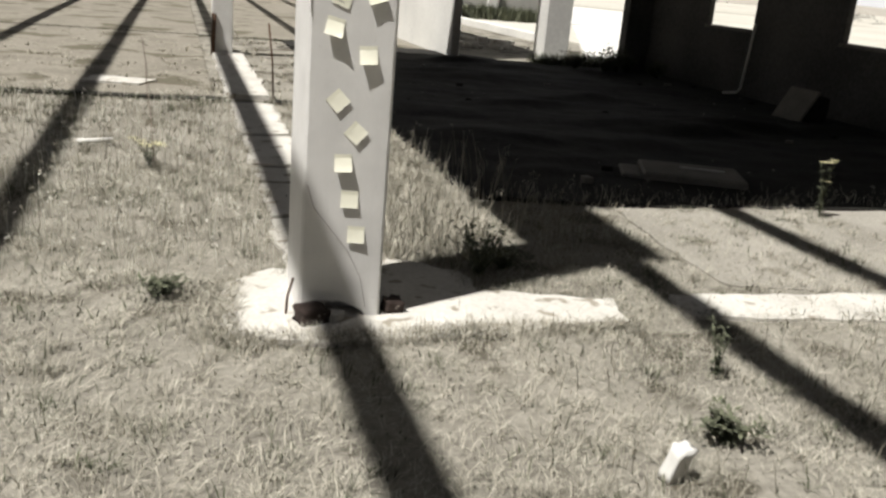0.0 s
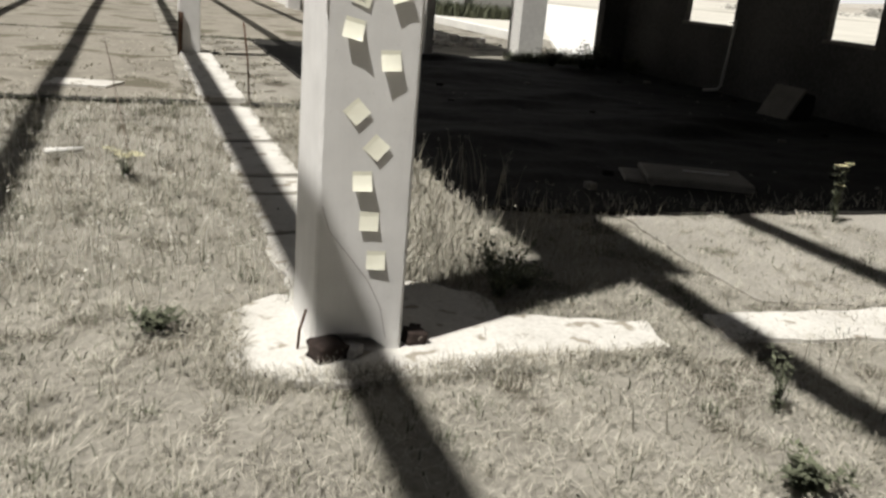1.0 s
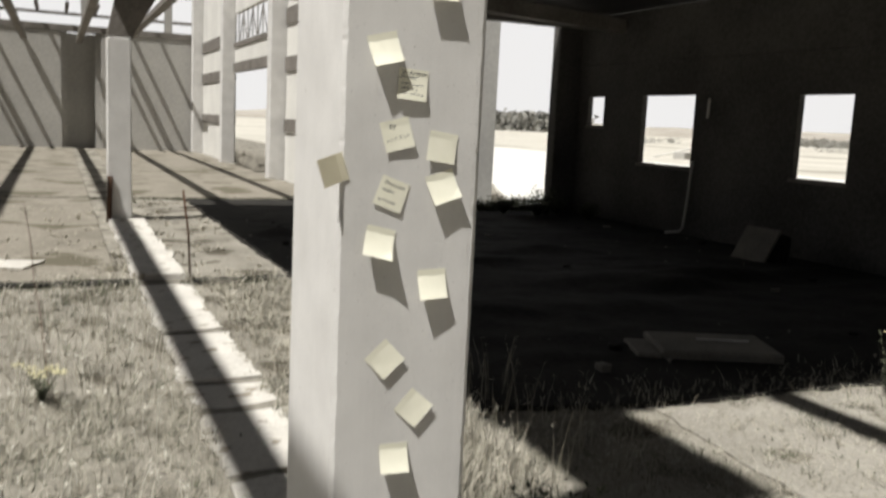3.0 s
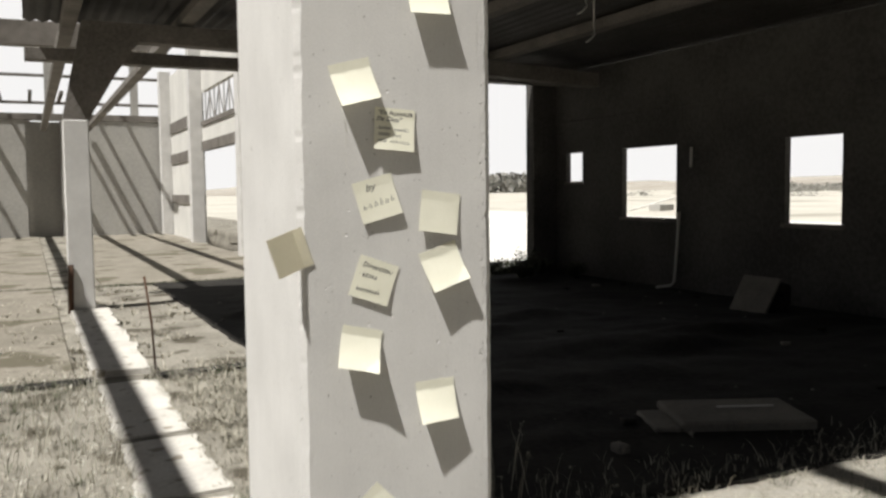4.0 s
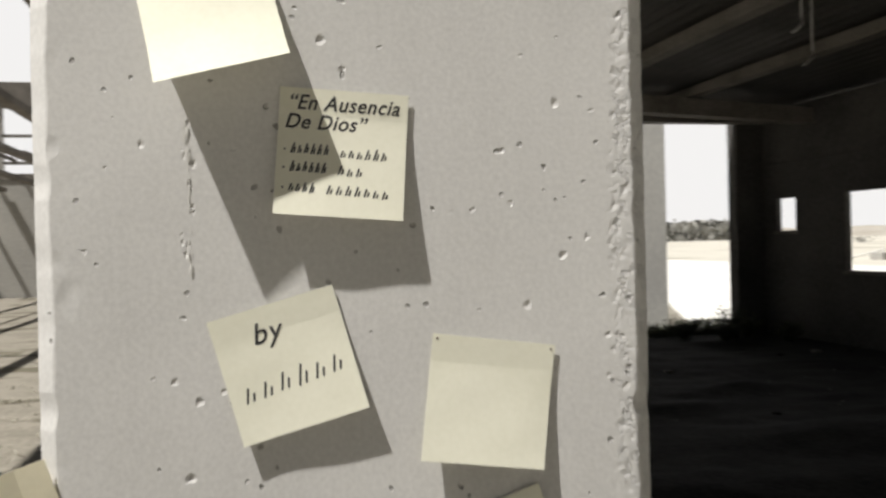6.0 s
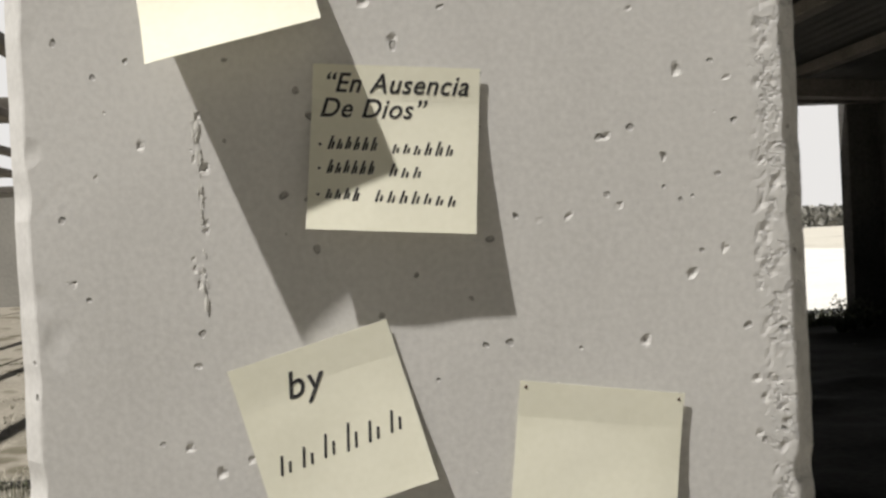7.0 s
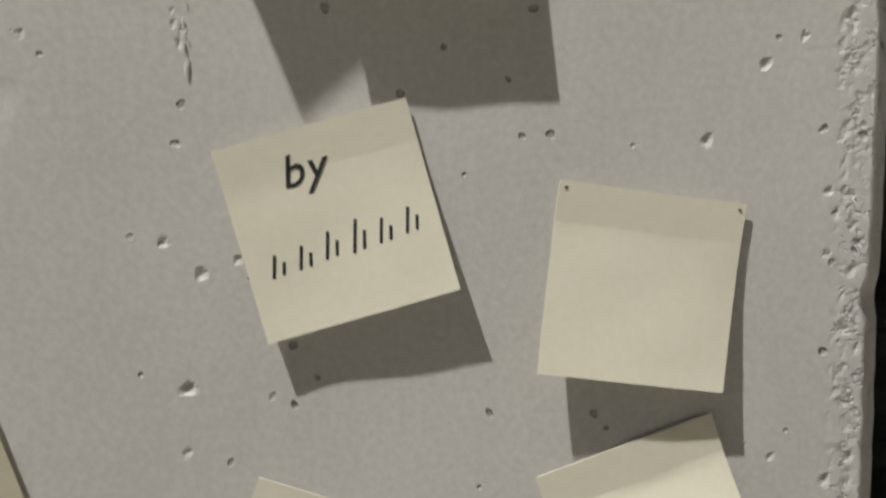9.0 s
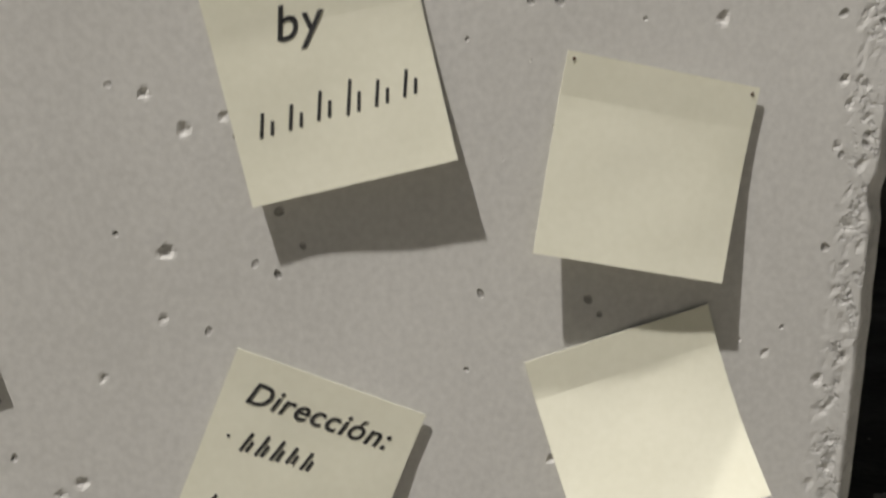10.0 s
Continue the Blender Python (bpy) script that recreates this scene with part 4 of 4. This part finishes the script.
def leafy_weed(x, y, h, spread, n, seed, label, material=M_GREEN, leaf=0.03, flower=0, name="weed"):
    """A small plant: thin bent stems set with many narrow leaves, and some with flower heads."""
    rnd = random.Random(seed)
    ob = empty(name, pose(x, y, at_ground(x, y)), label, "plant", "weeds round the pillar")
    verts, faces, tips = [], [], []
    for _ in range(n):
        a, r = rnd.uniform(0, math.tau), spread * rnd.random() ** 0.7
        tip = Vector((math.cos(a) * r, math.sin(a) * r, h * rnd.uniform(0.5, 1.0)))
        tips.append(tip)
        steps = 7
        for k in range(steps):
            t0, t1 = k / steps, (k + 1) / steps
            p0, p1 = Vector((tip.x * t0 ** 1.4, tip.y * t0 ** 1.4, tip.z * t0)), Vector((tip.x * t1 ** 1.4, tip.y * t1 ** 1.4, tip.z * t1))
            w = 0.0025 * (1.2 - t0)
            s = len(verts)
            verts += [tuple(p0 + Vector((-w, w, 0))), tuple(p0 + Vector((w, -w, 0))), tuple(p1 + Vector((w, -w, 0))), tuple(p1 + Vector((-w, w, 0)))]
            faces.append((s, s + 1, s + 2, s + 3))
            for _j in range(3):
                b = rnd.uniform(0, math.tau)
                d = Vector((math.cos(b), math.sin(b), rnd.uniform(-0.2, 0.8))).normalized() * leaf * rnd.uniform(0.5, 1.2)
                side = d.cross(Vector((0, 0, 1))).normalized() * leaf * 0.16
                s = len(verts)
                verts += [tuple(p1), tuple(p1 + d * 0.5 + side), tuple(p1 + d), tuple(p1 + d * 0.5 - side)]
                faces.append((s, s + 1, s + 2, s + 3))
    raw("foliage", verts, faces, material, ob)
    if flower:
        for tip in tips[:flower]:
            bm = bmesh.new()
            for k in range(7):
                a = k * math.tau / 7
                c = [bm.verts.new(tip + Vector((0.038 * math.cos(a + e) * q, 0.038 * math.sin(a + e) * q, 0.010 * q))) for e, q in ((0, 0.1), (-0.3, 0.8), (0, 1.2), (0.3, 0.8))]
                bm.faces.new(c)
            part("flower_head", bm, M_FLOWER, ob, "pale yellow flower head")
    return ob


leafy_weed(0.98, 0.58, 0.32, 0.19, 30, 31, "dark green leafy weed beside the concrete pad", leaf=0.045)
leafy_weed(1.15, 0.72, 0.17, 0.16, 20, 32, "low green weed in the pillar's shade", leaf=0.04)
leafy_weed(4.06, 2.08, 0.48, 0.12, 7, 33, "tall flowering weed at the edge of the shade", leaf=0.05, flower=4)
leafy_weed(-0.98, 2.85, 0.24, 0.16, 16, 34, "weed with pale yellow flowers in dry grass", leaf=0.03, flower=8)
leafy_weed(-0.62, 0.28, 0.09, 0.11, 18, 35, "low green rosette weed in dry grass", leaf=0.05)
leafy_weed(1.75, -0.62, 0.26, 0.06, 6, 36, "thin upright weed in dry grass", leaf=0.04)
leafy_weed(1.50, -1.15, 0.12, 0.14, 18, 37, "low green weed in dry grass", leaf=0.05)
for i, (u, v, h, r) in enumerate(((7.15, 11.3, 0.42, 0.35), (7.55, 11.7, 0.55, 0.32), (7.9, 11.9, 0.36, 0.30), (6.9, 12.1, 0.34, 0.34), (8.15, 11.2, 0.30, 0.25))):
    x, y = in_axis(u, v)
    leafy_weed(x, y, h, r, 46, 50 + i, "dark scrubby bush near the open end of the shed", leaf=0.10, name="bush")


# broken brick and rods at the pillar's foot
def rough_block(name, dims, m, material, label, category, seed, group=""):
    bm = bmesh.new()
    bmesh.ops.create_cube(bm, size=1.0)
    bmesh.ops.subdivide_edges(bm, edges=bm.edges, cuts=3, use_grid_fill=True)
    for v in bm.verts:
        d = noise.noise(v.co * 2.3 + Vector((seed, 0, 0))) * 0.16 + noise.noise(v.co * 6 + Vector((0, seed, 0))) * 0.07
        v.co *= 1 + d
        v.co.x, v.co.y, v.co.z = v.co.x * dims[0], v.co.y * dims[1], v.co.z * dims[2]
    return tagged(finish(name, bm, material, m=m, smooth=True), label, category, group)


rough_block("brick", (0.13, 0.10, 0.075), pose(0.055, -0.075, 0.026, 4, 6, 24), M_BRICK, "dark broken brick at the foot of the pillar", "brick", 3)
rough_block("stone", (0.075, 0.06, 0.045), pose(0.155, -0.055, 0.010, 0, 0, 50), M_CHIP, "small grey rubble stone against the pillar foot", "stone", 5, "rubble stones")
rough_block("stone", (0.09, 0.07, 0.06), pose(0.44, 0.06, 0.018, 0, 10, 10), M_BRICK, "dark rubble stone against the pillar foot", "stone", 8, "rubble stones")
rough_block("stone", (0.06, 0.05, 0.035), pose(0.46, 0.16, 0.006, 0, 0, 70), M_BRICK, "dark rubble stone against the pillar foot", "stone", 9, "rubble stones")
rough_block("stone", (0.07, 0.05, 0.14), pose(1.19, -1.39, 0.04, 12, 8, 20), M_WHITE, "pale upright stone in dry grass", "stone", 12, "rubble stones")
rod = finish("iron_rod", tube([(-0.055, 0.02, -0.02), (-0.05, 0.012, 0.08), (-0.028, 0.0, 0.17)], 0.006), M_RUST, smooth=True)
tagged(rod, "short rusty iron rod beside the pillar foot", "iron rod")
rx, ry = in_axis(0.55, 6.62)
rod = finish("iron_rod", tube([(rx, ry, -0.03), (rx - 0.02, ry + 0.01, 0.4), (rx - 0.07, ry + 0.02, 0.82)], 0.011), M_RUST, smooth=True)
tagged(rod, "thin rusty iron rod standing in the foundation strip", "iron rod")
rx, ry = in_axis(0.03, 11.05)
rod = finish("iron_rod", tube([(rx, ry, -0.03), (rx + 0.02, ry, 0.62)], 0.035), M_RUST, smooth=True)
tagged(rod, "dark stump of pipe beside the pillar foot", "iron pipe")
wire = finish("cable", tube([(0.018, -0.004, 0.60), (0.05, -0.006, 0.50), (0.13, -0.005, 0.40), (0.21, -0.006, 0.30), (0.27, -0.006, 0.18), (0.30, -0.010, 0.04)], 0.0010, sides=6), M_RUST, smooth=True)
tagged(wire, "thin dark cable hanging down the pillar face", "cable")

wire = finish("cable", tube([(-0.95, 2.9, 0.02), (-1.08, 3.9, 0.05), (-1.22, 5.0, 0.03), (-1.38, 6.1, 0.05), (-1.75, 9.0, 0.03), (-2.3, 13.0, 0.02)], 0.0035, sides=6), M_RUST, smooth=True)
tagged(wire, "thin dark cable lying over dry grass and floor", "cable")

rough_block("stone", (2.2, 3.4, 0.62), AXIS @ pose(5.6, 24.2, 0.18), M_SOIL, "dark heap of earth behind the open bay", "earth heap", 61)
for x, y, z in ((4.1, 6.2, 3.3), (4.25, 6.3, 3.05)):
    hook = finish("wire_hook", tube([(x, y, 3.79), (x, y, z + 0.12), (x + 0.01, y, z + 0.06), (x - 0.05, y, z), (x - 0.09, y, z - 0.02)], 0.008, sides=6), M_PIPE, smooth=True)
    tagged(hook, "pale bent wire hanging from the roof", "wire hook")

# roofed bay: lid slab, leaning board, pipe, rubble
lid = empty("concrete_lid", pose(3.50, 3.24, 0.0, 0, 0, -18), "low grey concrete manhole lid on the dirt floor", "manhole lid")
bm = bmesh.new()
add_box(bm, -0.40, 0.48, -0.30, 0.30, -0.05, 0.062, bevel=0.015)
add_box(bm, -0.58, -0.405, -0.30, 0.16, -0.05, 0.03, bevel=0.012)
part("slab", bm, M_BOARD, lid)
bm = bmesh.new()
add_box(bm, -0.05, 0.34, 0.05, 0.075, 0.0625, 0.071)
part("edge_strip", bm, M_WHITE, lid, "pale strip along the lid")
bx, by = in_axis(7.62, 6.62)
board = box_part("board", (-0.02, 0.02, -0.30, 0.30, 0.0, 0.50), M_BOARD, m=pose(bx, by, -0.01, 0, 30, 5.14), bevel=0.006)
tagged(board, "pale flat board propped up on the dirt floor", "board")
rough_block("stone", (0.3, 0.5, 0.40), AXIS @ pose(7.96, 6.62, 0.13), M_FLOOR, "heap of rubble propping up the board, darkened for shade", "rubble heap", 33)
pipe = finish("drain_pipe", tube([AXIS @ Vector(p) for p in ((UW - 0.30, 9.20, 0.02), (UW - 0.12, 9.07, 0.05), (UW - 0.07, 9.05, 0.12), (UW - 0.06, 9.01, 0.60), (UW - 0.06, 8.96, 1.18))], 0.022), M_PIPE, smooth=True)
tagged(pipe, "pale plastic drain pipe leaning on the wall", "pipe")
pipe = finish("drain_pipe", tube([AXIS @ Vector(p) for p in ((UW - 0.05, 8.72, 1.86), (UW - 0.05, 8.71, 2.16))], 0.022), M_PIPE, smooth=True)
tagged(pipe, "short broken end of plastic pipe fixed to the wall", "pipe")
rnd = random.Random(77)
for i in range(26):
    u, v, r = rnd.uniform(1.6, 8.2), rnd.uniform(2.4, 12), rnd.uniform(0.03, 0.10)
    rough_block("stone", (r, r * rnd.uniform(0.6, 1), r * 0.6), AXIS @ pose(u, v, r * 0.18, 0, 0, rnd.uniform(0, 180)), rnd.choice((M_FLOOR, M_FLOOR, M_FLOOR, M_BOARD)),
                "dusty rubble stone on the dirt floor", "stone", i + 40, "rubble stones")

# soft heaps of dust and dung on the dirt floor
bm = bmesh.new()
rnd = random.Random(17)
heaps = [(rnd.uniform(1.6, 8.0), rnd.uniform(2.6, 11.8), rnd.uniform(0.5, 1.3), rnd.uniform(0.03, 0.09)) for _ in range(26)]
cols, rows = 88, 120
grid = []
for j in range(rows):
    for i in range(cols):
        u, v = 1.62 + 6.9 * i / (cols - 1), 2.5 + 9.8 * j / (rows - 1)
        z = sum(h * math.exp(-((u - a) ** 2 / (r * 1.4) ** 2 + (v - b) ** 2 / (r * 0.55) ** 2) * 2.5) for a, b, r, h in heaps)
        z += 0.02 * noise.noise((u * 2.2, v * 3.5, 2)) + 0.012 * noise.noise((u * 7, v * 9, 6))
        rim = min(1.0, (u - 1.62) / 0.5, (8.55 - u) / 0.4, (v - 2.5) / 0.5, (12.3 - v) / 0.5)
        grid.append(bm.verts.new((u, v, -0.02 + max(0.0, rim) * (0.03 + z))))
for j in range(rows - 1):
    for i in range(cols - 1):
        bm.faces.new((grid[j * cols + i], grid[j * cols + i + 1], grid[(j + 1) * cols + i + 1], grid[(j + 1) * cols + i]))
tagged(finish("dust_heaps", bm, M_FLOOR, m=AXIS, smooth=True), "low uneven heaps of dust on the floor, darkened for shade", "dust", kind="stuff")

# beyond the window: a low trough and a leaning pole on the plain
tagged(box_part("trough", (-1.3, 1.3, -0.4, 0.4, 0.0, 0.45), M_FARWALL, m=pose(33.9, 48.4, 0.0, 0, 0, 35), bevel=0.04), "low concrete trough on the dry plain", "trough")
pole = finish("pole", tube([(32.0, 49.6, 0.0), (35.2, 47.4, 1.1)], 0.07), M_PIPE, smooth=True)
tagged(pole, "pale pole leaning over a trough", "pole")

# lying about on the sunny side
x, y = -1.86, 7.2
slab("pavement", [(x - 0.35, y - 0.2), (x + 0.3, y - 0.25), (x + 0.4, y + 0.2), (x - 0.3, y + 0.25)], 0.02, "pale patch of mortar on the floor slab", None, 0.04)
stick = finish("pipe_piece", tube([(-1.62, 3.60, 0.0), (-1.35, 3.66, 0.012)], 0.022), M_PIPE, smooth=True)
tagged(stick, "short pale piece of pipe lying in dry grass", "pipe")
x, y = in_axis(8.85, 22.6)
beam = box_part("fallen_beam", (-0.11, 0.11, -4.0, 4.0, -0.04, 0.2), M_WHITE, m=pose(x, y, 0.0, 0, 0, 7.3), bevel=0.02)
tagged(beam, "long pale concrete beam fallen on the ground", "beam")
for i in range(26):
    u, v, r = rnd.uniform(5.4, 7.6), rnd.uniform(15.0, 18.0), 0.08 + 0.3 * rnd.random() ** 2
    rough_block("stone", (r, r * 0.8, r * 0.55), AXIS @ pose(u, v, r * 0.15, 0, 0, rnd.uniform(0, 180)), M_SLAB, "pale rubble lump behind the shed", "stone", i + 140, "pale rubble lumps")

# clods and twigs on the dirt floor and grass
clods = []
fac = []
rnd = random.Random(91)
for i in range(560):
    inside = i < 180
    if inside:
        x, y = in_axis(rnd.uniform(1.5, 8.3), rnd.uniform(2.3, 12.0))
    else:
        x, y = rnd.uniform(-3, 4), rnd.uniform(-2.6, 2.0)
        if bare(x, y):
            continue
    r = rnd.uniform(0.006, 0.03) if inside else rnd.uniform(0.004, 0.012)
    z = 0.0 if inside else at_ground(x, y)
    s0 = len(clods)
    for dx, dy, dz in ((1, 0, 0), (-0.5, 0.8, 0), (-0.5, -0.8, 0), (0.1, 0.1, 1.1), (0.3, -0.5, 0.7)):
        clods.append((x + r * dx * rnd.uniform(0.7, 1.4), y + r * dy * rnd.uniform(0.7, 1.4), z + r * dz * rnd.uniform(0.5, 1.0)))
    fac += [(s0, s0 + 1, s0 + 3), (s0 + 1, s0 + 2, s0 + 3), (s0 + 2, s0 + 4, s0 + 3), (s0 + 2, s0, s0 + 4), (s0, s0 + 3, s0 + 4)]
tagged(raw("clods", clods, fac, M_BOARD), "dry clods and grit scattered on the ground", "clods", kind="stuff")
